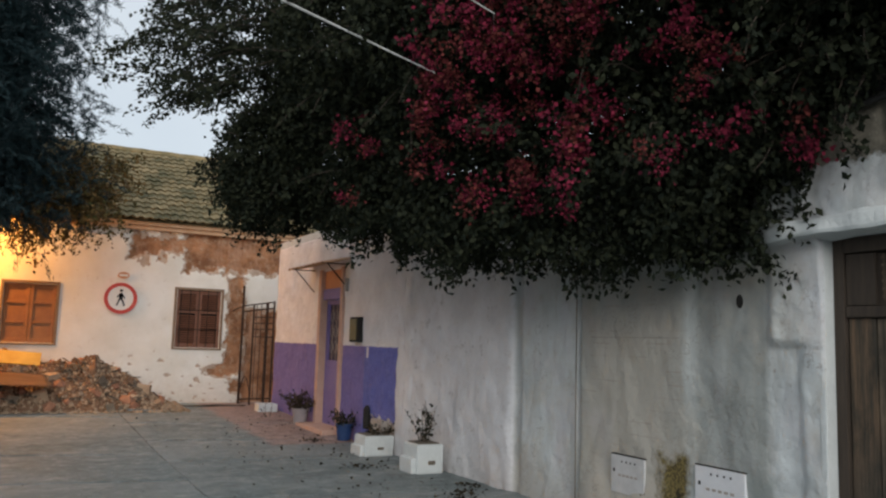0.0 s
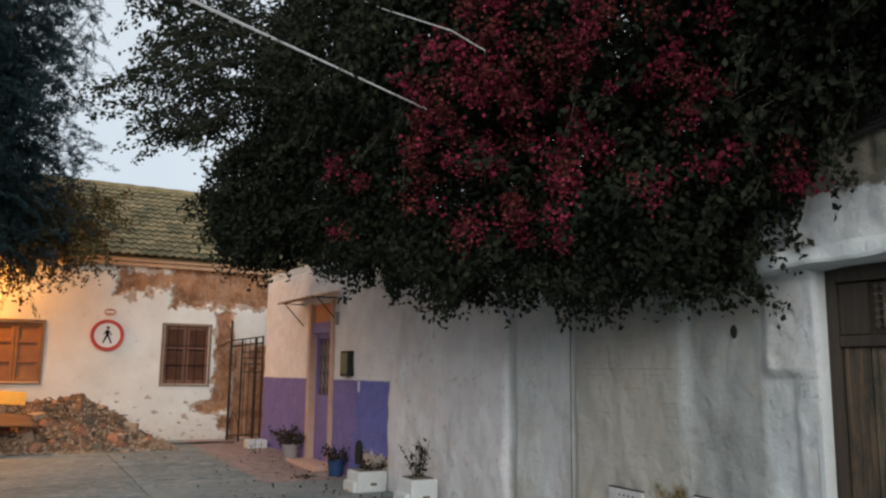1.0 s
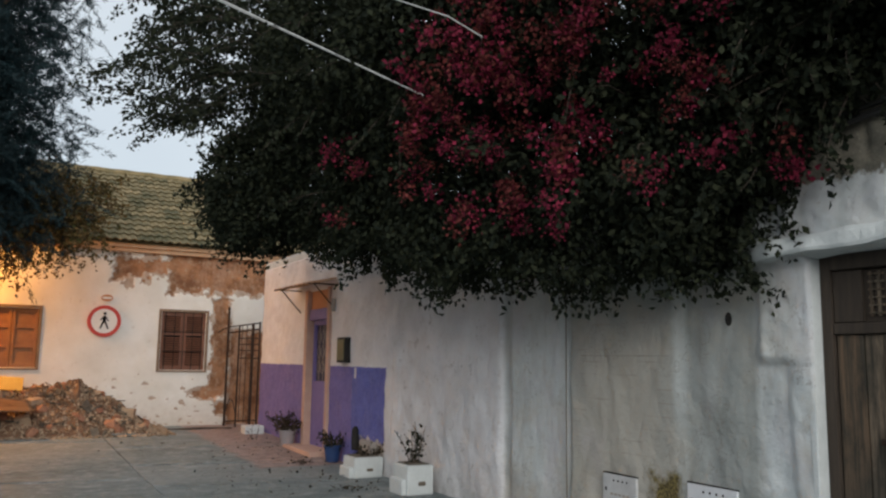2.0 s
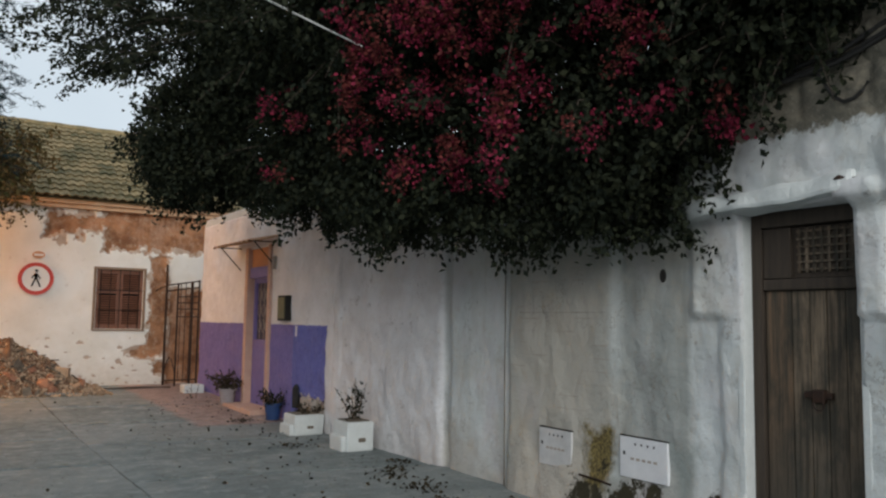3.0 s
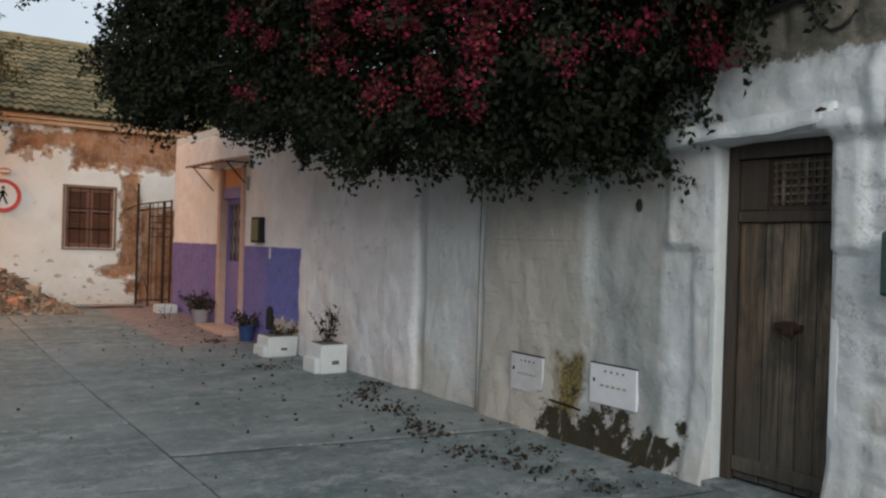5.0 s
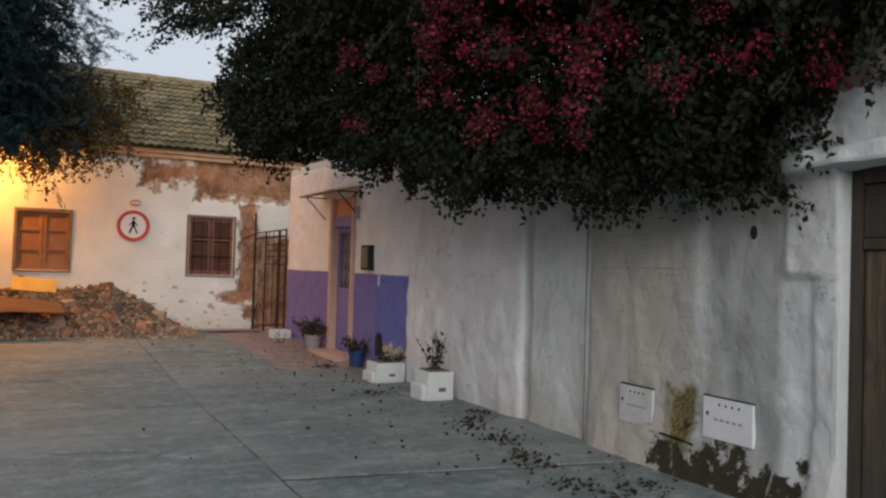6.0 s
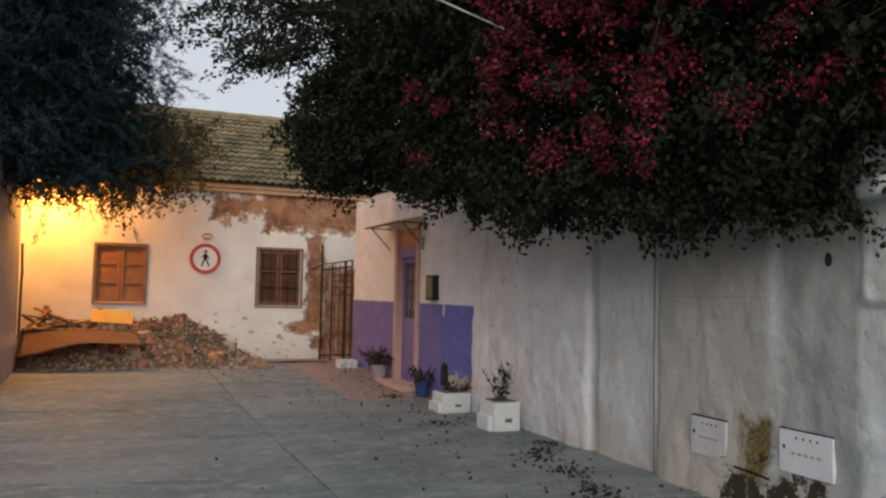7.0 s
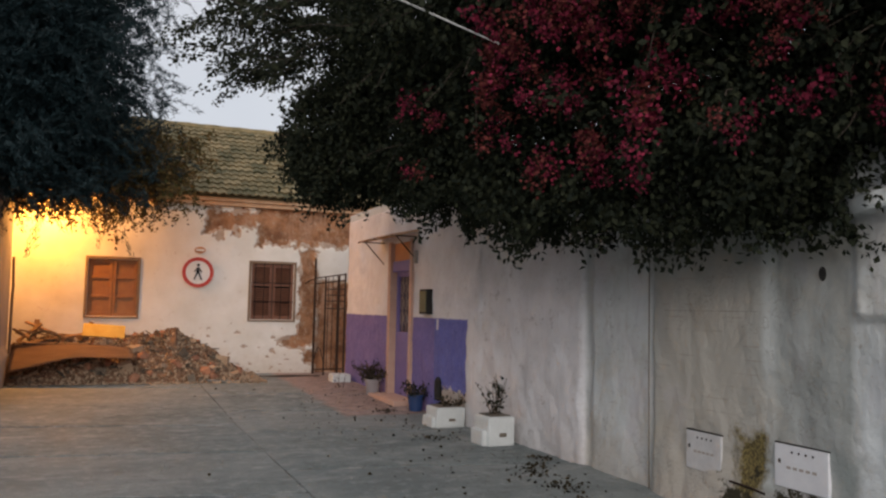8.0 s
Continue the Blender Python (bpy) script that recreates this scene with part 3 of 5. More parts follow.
def build_roof():
    """Pitched roof of rows of curved clay tiles."""
    root = thing("roof_north", "pitched roof of mossy brown clay tiles", "roof", kind="structure")
    y0, z0, y1, z1 = FY - 0.26, 3.68, 20.1, 5.70
    slope = math.atan2(z1 - z0, y1 - y0)
    bm = bmesh.new()
    a = [bm.verts.new(p) for p in ((-1.7, y0 + 0.05, z0 - 0.03), (7.5, y0 + 0.05, z0 - 0.03), (7.5, y1, z1 - 0.05), (-1.7, y1, z1 - 0.05), (7.5, 23.6, 3.66), (-1.7, 23.6, 3.66))]
    bm.faces.new(a[:4])
    bm.faces.new((a[3], a[2], a[4], a[5]))
    bm.faces.new((a[0], a[3], a[5]))
    bm.faces.new((a[1], a[4], a[2]))
    bm.faces.new((a[0], a[5], a[4], a[1]))
    part("roof_deck", bm, TILE, root)
    # one tile: a pan and a raised roll
    w, ln = 0.335, 0.30
    prof = [(-0.5, 0.0), (-0.38, 0.004), (-0.28, 0.032), (-0.19, 0.040), (-0.1, 0.030), (0.0, 0.002), (0.12, 0.004), (0.22, 0.032), (0.31, 0.040), (0.40, 0.030), (0.5, 0.004)]
    tbm = bmesh.new()
    front = [tbm.verts.new((u * w, 0, h * 0.7 + 0.04)) for u, h in prof]
    rear = [tbm.verts.new((u * w, ln, h * 0.7)) for u, h in prof]
    low = [tbm.verts.new((u * w, 0.004, h + 0.006)) for u, h in prof]
    for i in range(len(prof) - 1):
        tbm.faces.new((front[i], front[i + 1], rear[i + 1], rear[i]))
        tbm.faces.new((low[i], low[i + 1], front[i + 1], front[i]))
    me = bpy.data.meshes.new("roof_tile")
    tbm.to_mesh(me)
    tbm.free()
    me.materials.append(TILE)
    for p in me.polygons:
        p.use_smooth = False
    rows = int(math.hypot(y1 - y0, z1 - z0) / (ln - 0.045))
    rng = random.Random(2)
    for r in range(rows):
        s = r * (ln - 0.045)
        for c in range(20):
            ob = new("roof_tile", me)
            ob.matrix_world = pose(-0.45 + c * w + rng.uniform(-0.006, 0.006), y0 + s * math.cos(slope) + rng.uniform(-0.01, 0.01),
                                   z0 + s * math.sin(slope), math.degrees(slope) + rng.uniform(-1, 1), 0, rng.uniform(-1.2, 1.2))
            ob.parent = root
    bm = tube_bm([(-1.7 + 0.3 * i, y1, z1 - 0.01 + 0.012 * (i % 2)) for i in range(31)], 0.10, 8)
    part("ridge_cap", bm, TILE, root)


def build_window(name, w, paint, label, slats, trim):
    x0, x1, z0, z1 = w
    root = thing(name, label, "window", kind="structure")
    bm = bmesh.new()
    f = 0.05
    add_box(bm, x0 - f, x0, FY - 0.016, FY + 0.2, z0, z1 + f, 0.008)
    add_box(bm, x1, x1 + f, FY - 0.016, FY + 0.2, z0, z1 + f, 0.008)
    add_box(bm, x0, x1, FY - 0.016, FY + 0.2, z1, z1 + f, 0.008)
    part("window_frame", bm, trim, root)
    part("window_sill", box_bm(x0 - 0.05, x1 + 0.05, FY - 0.02, FY + 0.2, z0 - 0.035, z0 - 0.002, 0.006), trim, root)
    mid = (x0 + x1) / 2
    for a, b in ((x0 + 0.005, mid - 0.004), (mid + 0.004, x1 - 0.005)):
        leaf = bmesh.new()
        s = 0.055
        add_box(leaf, a, a + s, FY + 0.03, FY + 0.07, z0 + 0.006, z1 - 0.006, 0.006)
        add_box(leaf, b - s, b, FY + 0.03, FY + 0.07, z0 + 0.006, z1 - 0.006, 0.006)
        zm = z0 + (z1 - z0) * 0.62
        thirds = [z0 + (z1 - z0) * f for f in ((0.62,) if slats else (0.35, 0.68))]
        for za, zb in [(z0 + 0.006, z0 + 0.08), (z1 - 0.08, z1 - 0.006)] + [(q - 0.025, q + 0.025) for q in thirds]:
            add_box(leaf, a + s, b - s, FY + 0.032, FY + 0.068, za, zb, 0.005)
        lf = part("shutter", leaf, paint, root)
        if slats:
            k = 0
            z = z0 + 0.085
            while z < z1 - 0.09:
                if not zm - 0.05 < z < zm + 0.03:
                    part("slat", box_bm(a + s, b - s, -0.02, 0.02, -0.004, 0.004, 0, Matrix.Translation((0, FY + 0.052, z + 0.012)) @ pose(0, 0, 0, 40)), paint, lf)
                z += 0.045
        else:
            for za, zb in ((z0 + 0.08, thirds[0] - 0.025), (thirds[0] + 0.025, thirds[1] - 0.025), (thirds[1] + 0.025, z1 - 0.08)):
                part("panel", box_bm(a + s, b - s, FY + 0.056, FY + 0.066, za, zb), paint, lf)
    if slats:
        for k in range(5):
            u = x0 + (x1 - x0) * (k + 0.5) / 5
            part("bar", tube_bm([(u, FY + 0.012, z0), (u, FY + 0.012, z1)], 0.008, 6), IRON, root)
        for f in (0.32, 0.66):
            part("bar", tube_bm([(x0, FY + 0.014, z0 + (z1 - z0) * f), (x1, FY + 0.014, z0 + (z1 - z0) * f)], 0.008, 6), IRON, root)
    part("backing", box_bm(x0, x1, FY + 0.12, FY + 0.2, z0, z1), DARK_HOLE, root)


# ---------------------------------------------------------------- left wall and the closing walls
def build_left_wall():
    def place(u, z):
        d = 0.012 * nz3(u, z, 21) + (0.05 if z < 0.62 else 0)
        return (-0.93 + d, u, z)

    ob = relief("wall_west_1", 12.4, 16.05, -0.1, 4.3, 0.08, place, lambda co: (-1.3 - co[0], 0, 0), LEFT_WALL)
    tagged(ob, "tall grey-lilac rendered wall with a plinth", "wall", kind="structure")
    tagged(link("wall_west_2", box_bm(-1.35, -1.0, 16.05, 17.0, -0.1, 4.3), FACADE), "plastered corner wall beside the street lamp", "wall", kind="structure")
    # unseen walls added around the lane; their height limits the sky that reaches it
    tagged(link("wall_unseen_west", box_bm(-4.5, -4.2, -9.3, 12.75, -0.1, 3.2), LEFT_WALL), "added unseen wall across the lane that limits the skylight", "wall", kind="structure")
    tagged(link("wall_unseen_end", box_bm(-4.2, -1.302, 12.4, 12.75, -0.1, 2.5), LEFT_WALL), "added unseen wall end joining the lane's closing wall", "wall", kind="structure")
    tagged(link("wall_unseen_south", box_bm(-4.2, 5.06, -9.3, -9.0, -0.1, 3.0), LEFT_WALL), "added unseen wall closing the lane", "wall", kind="structure")


build_ground()
build_pavement()
build_street_wall()
build_facade()
build_roof()
build_window("window_1", WIN[0], SHUTTER, "closed brown wooden shutters in a brown frame", False, FRAME_BROWN)
build_window("window_2", WIN[1], SHUTTER_DARK, "closed dark brown louvred shutters behind iron bars, brown frame", True, FRAME_BROWN)
build_left_wall()

# ---------------------------------------------------------------- foliage


def leaf_mesh(name, centres, dirs, sizes, material, width=0.62, fold=0.25, rng=None):
    """Many small pointed leaves, each two folded triangles pairs, in one mesh."""
    n = len(centres)
    c, d = np.asarray(centres, float), np.asarray(dirs, float)
    d /= np.linalg.norm(d, axis=1, keepdims=True) + 1e-9
    r = rng.normal(size=(n, 3))
    side = np.cross(d, r)
    side /= np.linalg.norm(side, axis=1, keepdims=True) + 1e-9
    up = np.cross(side, d)
    s = np.asarray(sizes, float)[:, None]
    base, tip = c - d * s * 0.5, c + d * s * 0.5
    l = c - side * s * width * 0.5 + up * s * fold * 0.5
    q = c + side * s * width * 0.5 + up * s * fold * 0.5
    verts = np.stack([base, l, tip, q], 1).reshape(-1, 3)
    me = bpy.data.meshes.new(name)
    me.vertices.add(n * 4)
    me.vertices.foreach_set("co", verts.ravel())
    k = np.arange(n)[:, None] * 4
    tri = np.concatenate([k + [[0, 1, 2]], k + [[0, 2, 3]]], 1).ravel()
    me.loops.add(n * 6)
    me.loops.foreach_set("vertex_index", tri.astype(np.int32))
    me.polygons.add(n * 2)
    me.polygons.foreach_set("loop_start", np.arange(0, n * 6, 3, dtype=np.int32))
    me.materials.append(material)
    me.update(calc_edges=True)
    me.validate()
    return me


def spray(start, way, length, droop, rng, steps=9):
    """A drooping shoot."""
    p, d = np.array(start, float), np.array(way, float)
    d /= np.linalg.norm(d)
    pts = [p.copy()]
    for _ in range(steps):
        d = d + np.array([0, 0, -droop / steps]) + rng.normal(size=3) * 0.10
        d /= np.linalg.norm(d)
        p = p + d * length / steps
        pts.append(p.copy())
    return pts


def build_bougainvillea():
    root = thing("bougainvillea", "huge dark bougainvillea with magenta flowers hanging over the wall", "plant", at=(5.75, 7.4, 0))
    inv = Matrix.Translation((-5.75, -7.4, 0))
    rng = np.random.default_rng(11)
    # clumps: centre and radii
    clumps = [((4.62, 4.5, 3.05), (0.6, 0.8, 0.85)), ((4.45, 5.5, 2.85), (0.8, 0.9, 0.95)), ((4.2, 6.4, 3.0), (0.9, 1.0, 1.0)),
              ((4.05, 7.5, 3.3), (0.9, 1.1, 1.05)), ((3.0, 9.4, 3.5), (0.6, 0.9, 0.7)), ((3.35, 10.3, 3.25), (0.7, 0.9, 0.5)), ((3.95, 8.7, 3.65), (0.95, 1.2, 1.1)), ((4.05, 10.2, 3.95), (1.0, 1.3, 1.0)),
              ((4.3, 4.6, 4.3), (1.0, 1.3, 1.0)), ((3.8, 5.9, 4.3), (1.1, 1.3, 1.1)), ((3.55, 7.4, 4.6), (1.05, 1.4, 1.2)),
              ((3.65, 9.0, 4.9), (0.9, 1.4, 1.2)), 
              ((3.9, 5.4, 5.2), (1.2, 1.5, 0.9)), ((4.8, 3.7, 4.1), (0.6, 1.0, 0.75)), ((4.95, 2.7, 4.0), (0.55, 1.3, 0.42)),
              ((4.82, 4.35, 3.4), (0.42, 0.6, 0.7)), ((4.95, 3.5, 3.5), (0.3, 0.6, 0.42)), ((4.7, 2.6, 4.7), (0.8, 1.4, 0.7)),
              ((4.86, 4.65, 2.45), (0.28, 0.5, 0.4)), ((4.95, 1.2, 4.3), (0.5, 1.2, 0.4)),
              ((4.86, 3.85, 2.98), (0.24, 0.42, 0.42)), ((4.9, 3.3, 3.25), (0.24, 0.5, 0.24)), ((4.9, 3.35, 3.55), (0.33, 0.8, 0.42)), ((4.95, 2.3, 3.68), (0.3, 0.8, 0.36)), ((4.6, 7.6, 5.3), (0.9, 1.6, 0.8)), ((4.9, 6.0, 4.6), (0.8, 2.0, 0.9)),
              # two clumps added out of sight above the lintel, to block skylight
              ((4.55, 3.4, 3.78), (0.5, 0.8, 0.4)), ((4.4, 2.4, 4.05), (0.6, 1.0, 0.4))]
    airy = [((2.8, 9.3, 4.4), (0.8, 1.1, 0.8)), ((2.5, 9.6, 5.0), (0.9, 1.2, 1.0)), ((3.3, 10.4, 6.0), (1.0, 1.4, 0.9)), ((2.2, 9.4, 5.9), (0.9, 1.2, 0.8))]
    C, Dr, S = [], [], []
    for (c, r) in clumps + airy:
        area = 4 * math.pi * ((r[0] * r[1]) ** 1.6 / 3 + (r[0] * r[2]) ** 1.6 / 3 + (r[1] * r[2]) ** 1.6 / 3) ** (1 / 1.6)
        n = int(area * (1150 if (c, r) in clumps else 250))
        u = rng.normal(size=(n, 3))
        u /= np.linalg.norm(u, axis=1, keepdims=True)
        rad = rng.uniform(0.60, 1.06, size=(n, 1)) ** 0.7
        lump = np.array([1 + 0.20 * nz3(*(v * 2.3 + np.array(c))) + 0.12 * nz3(*(v * 6 + np.array(c))) for v in u])[:, None]
        p = np.array(c) + u * rad * lump * np.array(r)
        if (c, r) in airy:
            gap = np.array([nz3(*(v * np.array((2.6, 2.6, 4.2)))) > 0.09 for v in p])
            p, u = p[gap], u[gap]
            n = len(p)
        C.append(p)
        Dr.append(u * 0.4 + rng.normal(size=(n, 3)) * 0.6 + np.array([0, 0, -0.45]))
        S.append(rng.uniform(0.038, 0.078, size=n))
    # shoots that hang and reach out from the clumps
    shoots = []
    for k in range(520):
        c, r = clumps[rng.integers(len(clumps))]
        u = rng.normal(size=3)
        u /= np.linalg.norm(u)
        if u[0] > 0.35:
            u[0] *= -1
        start = np.array(c) + u * np.array(r) * 0.9
        shoots.append((start, u + np.array([-0.15, 0.0, 0.1]), rng.uniform(0.3, 0.65), rng.uniform(0.5, 1.3)))
    for k in range(95):   # the airy side over the lane
        start = np.array((rng.uniform(2.5, 3.1), rng.uniform(8.2, 10.6), rng.uniform(4.1, 6.2)))
        way = np.array((-1.0, rng.uniform(-0.5, 0.5), rng.uniform(-0.15, 0.35)))
        shoots.append((start, way, rng.uniform(0.6, 1.7), rng.uniform(0.5, 1.1)))
    for k in range(95):   # hanging fringe along the lower edge
        y = rng.uniform(4.2, 11.0)
        start = np.array((rng.uniform(3.5, 4.4) if y > 5.6 else rng.uniform(4.2, 4.9), y, 2.22 + 0.17 * max(0, y - 6.3) + rng.uniform(-0.05, 0.3)))
        shoots.append((start, np.array((rng.uniform(-0.7, 0.2), rng.uniform(-0.6, 0.6), -0.5)), rng.uniform(0.12, 0.42), rng.uniform(0.4, 1.3)))
    for k in range(34):   # tips creeping along the wall towards the door
        y = rng.uniform(4.0, 5.3) if k > 5 else rng.uniform(3.8, 4.1)
        start = np.array((rng.uniform(4.75, 4.95), y, (2.25 if k > 5 else 2.12) + rng.uniform(-0.05, 0.2 if k > 5 else 0.0)))
        shoots.append((start, np.array((-0.1, rng.uniform(-1.0, 0.4), rng.uniform(-0.6, 0.1))), rng.uniform(0.2, 0.4) if k > 5 else rng.uniform(0.12, 0.25), 0.8))

    def open_below(p):
        """The side over the lane hangs no lower than this."""
        return p[1] < 8.0 or p[2] > 3.55 - 1.25 * (p[0] - 1.9)

    twigs = bmesh.new()
    for start, way, ln, droop in shoots:
        pts = [p for p in spray(start, way, ln, droop, rng) if open_below(p)]
        if len(pts) < 4:
            continue
        if pts[-1][2] > 2.5 + 0.15 * max(0.0, start[1] - 6.0):
            tube_bm([inv @ Vector(p) for p in pts[::3]], 0.006, 4, 0.002, twigs)
        pts = np.array(pts)
        n = int(ln * 90)
        i = rng.uniform(0, len(pts) - 1.001, size=n)
        a = i.astype(int)
        p = pts[a] + (pts[a + 1] - pts[a]) * (i - a)[:, None] + rng.normal(size=(n, 3)) * 0.035
        C.append(p)
        Dr.append((pts[a + 1] - pts[a]) * 6 + rng.normal(size=(n, 3)) * 0.6 + np.array([0, 0, -0.3]))
        S.append(rng.uniform(0.04, 0.075, size=n))
    C, Dr, S = np.concatenate(C), np.concatenate(Dr), np.concatenate(S)
    keep = (C[:, 0] < WX - 0.06) | (C[:, 2] > 3.3)
    # the lower edge thins out in bunches
    edge = 2.34 + 0.15 * np.maximum(0, C[:, 1] - 6.0)
    bunch = np.array([nz3(*(v * np.array((2.6, 2.6, 1.6)))) for v in C])
    keep &= (C[:, 2] > edge) | (bunch > -0.28 + 0.34 * np.clip((edge - C[:, 2]) / 0.4, 0, 1.2)) | (C[:, 1] < 4.3)
    keep &= (C[:, 2] > edge - 0.5) | (C[:, 1] < 4.3)
    keep &= np.array([open_below(v) for v in C])
    C, Dr, S = C[keep], Dr[keep], S[keep]
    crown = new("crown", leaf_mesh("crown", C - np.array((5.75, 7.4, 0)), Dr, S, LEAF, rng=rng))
    crown.parent = root
    tagged(crown, "dense dark green leaves", kind="stuff")
    tagged(part("stem_tangle", twigs, DARK_WOOD, root), kind="stuff")
    # stems behind the wall
    for k, (tx, ty, tz) in enumerate(((4.6, 5.2, 4.0), (4.2, 7.0, 4.6), (3.6, 9.0, 4.6), (4.8, 10.2, 4.2), (5.0, 4.0, 4.0))):
        pts = [(0, 0, -0.06)]
        for f in (0.25, 0.5, 0.75, 1.0):
            pts.append(((tx - 5.75) * f ** 2.2, (ty - 7.4) * f, tz * f ** 0.6 + 0.05 * math.sin(7 * f + k)))
        part("trunk" if k == 0 else "limb", tube_bm(pts, 0.09, 8, 0.025), BARK, root, smooth=True)
    # flower clusters: loose bunches of papery bracts
    metas = []
    for v in range(7):
        n = 46
        p = rng.normal(size=(n, 3)) * np.array((0.06, 0.06, 0.05)) * (0.8 if v % 2 else 1.15)
        metas.append(leaf_mesh("blossom", p, rng.normal(size=(n, 3)) + p * 12, rng.uniform(0.028, 0.048, size=n), BRACT if v < 4 else BRACT_FADED, 0.85, 0.35, rng))
    # they sit on the outermost leaves towards the middle of the lane
    mid = np.array((1.0, 1.2, 1.3))
    outer = {}
    for q in C:
        d = q - mid
        r = np.linalg.norm(d)
        key = (int(math.atan2(d[0], d[1]) // 0.022), int(math.asin(d[2] / r) // 0.022))
        if key not in outer or r < outer[key][0]:
            outer[key] = (r, q)
    spots = [q for _, q in outer.values() if q[2] > 2.4 and q[0] > 3.0 and q[1] < 9.5]
    count = tries = 0
    while count < 290 and tries < 9000:
        tries += 1
        p = spots[rng.integers(len(spots))]
        like = min(1.0, max(0.12, (p[2] - 2.5) / 0.5)) * (0.35 if p[1] > 7.8 else 1.0) * (0.0 if p[1] < 3.4 else 0.55 if p[1] < 4.4 else 1.0)
        if rng.random() > like or nz3(*(p * 2.1)) < -0.14:
            continue
        for j in range(rng.integers(1, 4)):
            ob = new("blossom", metas[rng.integers(7)])
            q = p + rng.normal(size=3) * 0.10 * (j > 0) + (mid - p) * 0.010
            ob.matrix_world = Matrix.Translation(Vector(q) - Vector((5.75, 7.4, 0))) @ pose(0, 0, 0, *rng.uniform(0, 360, 3)) @ Matrix.Scale(rng.uniform(0.40, 1.05), 4)
            ob.parent = root
            count += 1


def build_left_tree():
    base = np.array((-2.1, 14.2, 0.0))
    root = thing("tamarisk_tree", "feathery blue-green tree leaning over a rendered wall", "tree", at=tuple(base))
    rng = np.random.default_rng(5)
    part("trunk", tube_bm([(0, 0, -0.06), (0.1, 0.0, 1.5), (0.3, -0.1, 3.0), (0.7, -0.2, 4.6)], 0.2, 10, 0.11), BARK, root, smooth=True)
    C, Dr, S = [], [], []
    tips = []
    for k in range(26):
        a = np.array((0.3 + 0.4 * rng.random(), -0.1, rng.uniform(2.8, 4.8)))
        e = np.array((rng.uniform(-0.5, 3.2), rng.uniform(-2.4, 0.9), rng.uniform(3.7, 8.2)))
        mid = (a + e) / 2 + np.array((0, 0, 0.4))
        part("limb", tube_bm([tuple(a), tuple(mid), tuple(e)], 0.06, 6, 0.015), BARK, root, smooth=True)
        tips += [(mid, 0.9), (e, 0.75), ((mid + e) / 2, 0.8)]
    for k in range(9500):
        c, r = tips[rng.integers(len(tips))]
        start = c + rng.normal(size=3) * r * np.array((0.55, 0.7, 0.5))
        if k % 4 == 0:   # the dense heart of the crown
            start = np.array((1.55, -0.8, 5.0)) + rng.normal(size=3) * np.array((0.85, 0.6, 1.0))
        if start[2] < 2.9 or start[0] > 3.35:
            continue
        pts = np.array(spray(start, rng.normal(size=3) * 0.7 + np.array((0.35, -0.1, 0.3)), rng.uniform(0.4, 0.9), 1.0, rng, 6))
        n = 55
        i = rng.uniform(0, len(pts) - 1.001, size=n)
        a = i.astype(int)
        C.append(pts[a] + (pts[a + 1] - pts[a]) * (i - a)[:, None] + rng.normal(size=(n, 3)) * 0.02)
        Dr.append((pts[a + 1] - pts[a]) * 8 + rng.normal(size=(n, 3)) * 0.5)
        S.append(rng.uniform(0.07, 0.13, size=n))
    crown = new("crown", leaf_mesh("crown", np.concatenate(C), np.concatenate(Dr), np.concatenate(S), NEEDLE, 0.12, 0.1, rng))
    crown.parent = root
    tagged(crown, "fine blue-green needle foliage", kind="stuff")
    # broad-leaved creeper hanging at the foot of the crown, in front of the lamp
    vine = thing("creeper", "dark leafy creeper hanging from the wall top, lamplight put in its leaf colour", "plant", at=(-1.1, 14.6, 4.3))
    C, Dr, S = [], [], []
    tw = bmesh.new()
    for k in range(330):
        f = rng.random()
        start = np.array((rng.uniform(-1.0, 1.75), rng.uniform(13.9, 15.5), 0.0))
        start[2] = 3.35 + 0.22 * rng.normal() + 0.12 * max(0, start[0]) + rng.uniform(0, 0.7)
        pts = np.array(spray(start, rng.normal(size=3) * 0.5 + np.array((0.3, 0, -0.3)), rng.uniform(0.3, 0.75), 1.2, rng, 6))
        tube_bm([Vector(p) - Vector((-1.1, 14.6, 4.3)) for p in pts[::3]], 0.006, 4, 0.002, tw)
        n = 55
        i = rng.uniform(0, len(pts) - 1.001, size=n)
        a = i.astype(int)
        C.append(pts[a] + (pts[a + 1] - pts[a]) * (i - a)[:, None] + rng.normal(size=(n, 3)) * 0.05)
        Dr.append(rng.normal(size=(n, 3)) + np.array([0, 0, -0.4]))
        S.append(rng.uniform(0.05, 0.09, size=n))
    tagged(part("stem_tangle", tw, BARK, vine), kind="stuff")
    leaves = new("leaves", leaf_mesh("leaves", np.concatenate(C) - np.array((-1.1, 14.6, 4.3)), np.concatenate(Dr), np.concatenate(S), CREEPER_LAMPLIT, rng=rng))
    leaves.parent = vine
    tagged(leaves, kind="stuff")


build_bougainvillea()
build_left_tree()

# ---------------------------------------------------------------- things at the old door


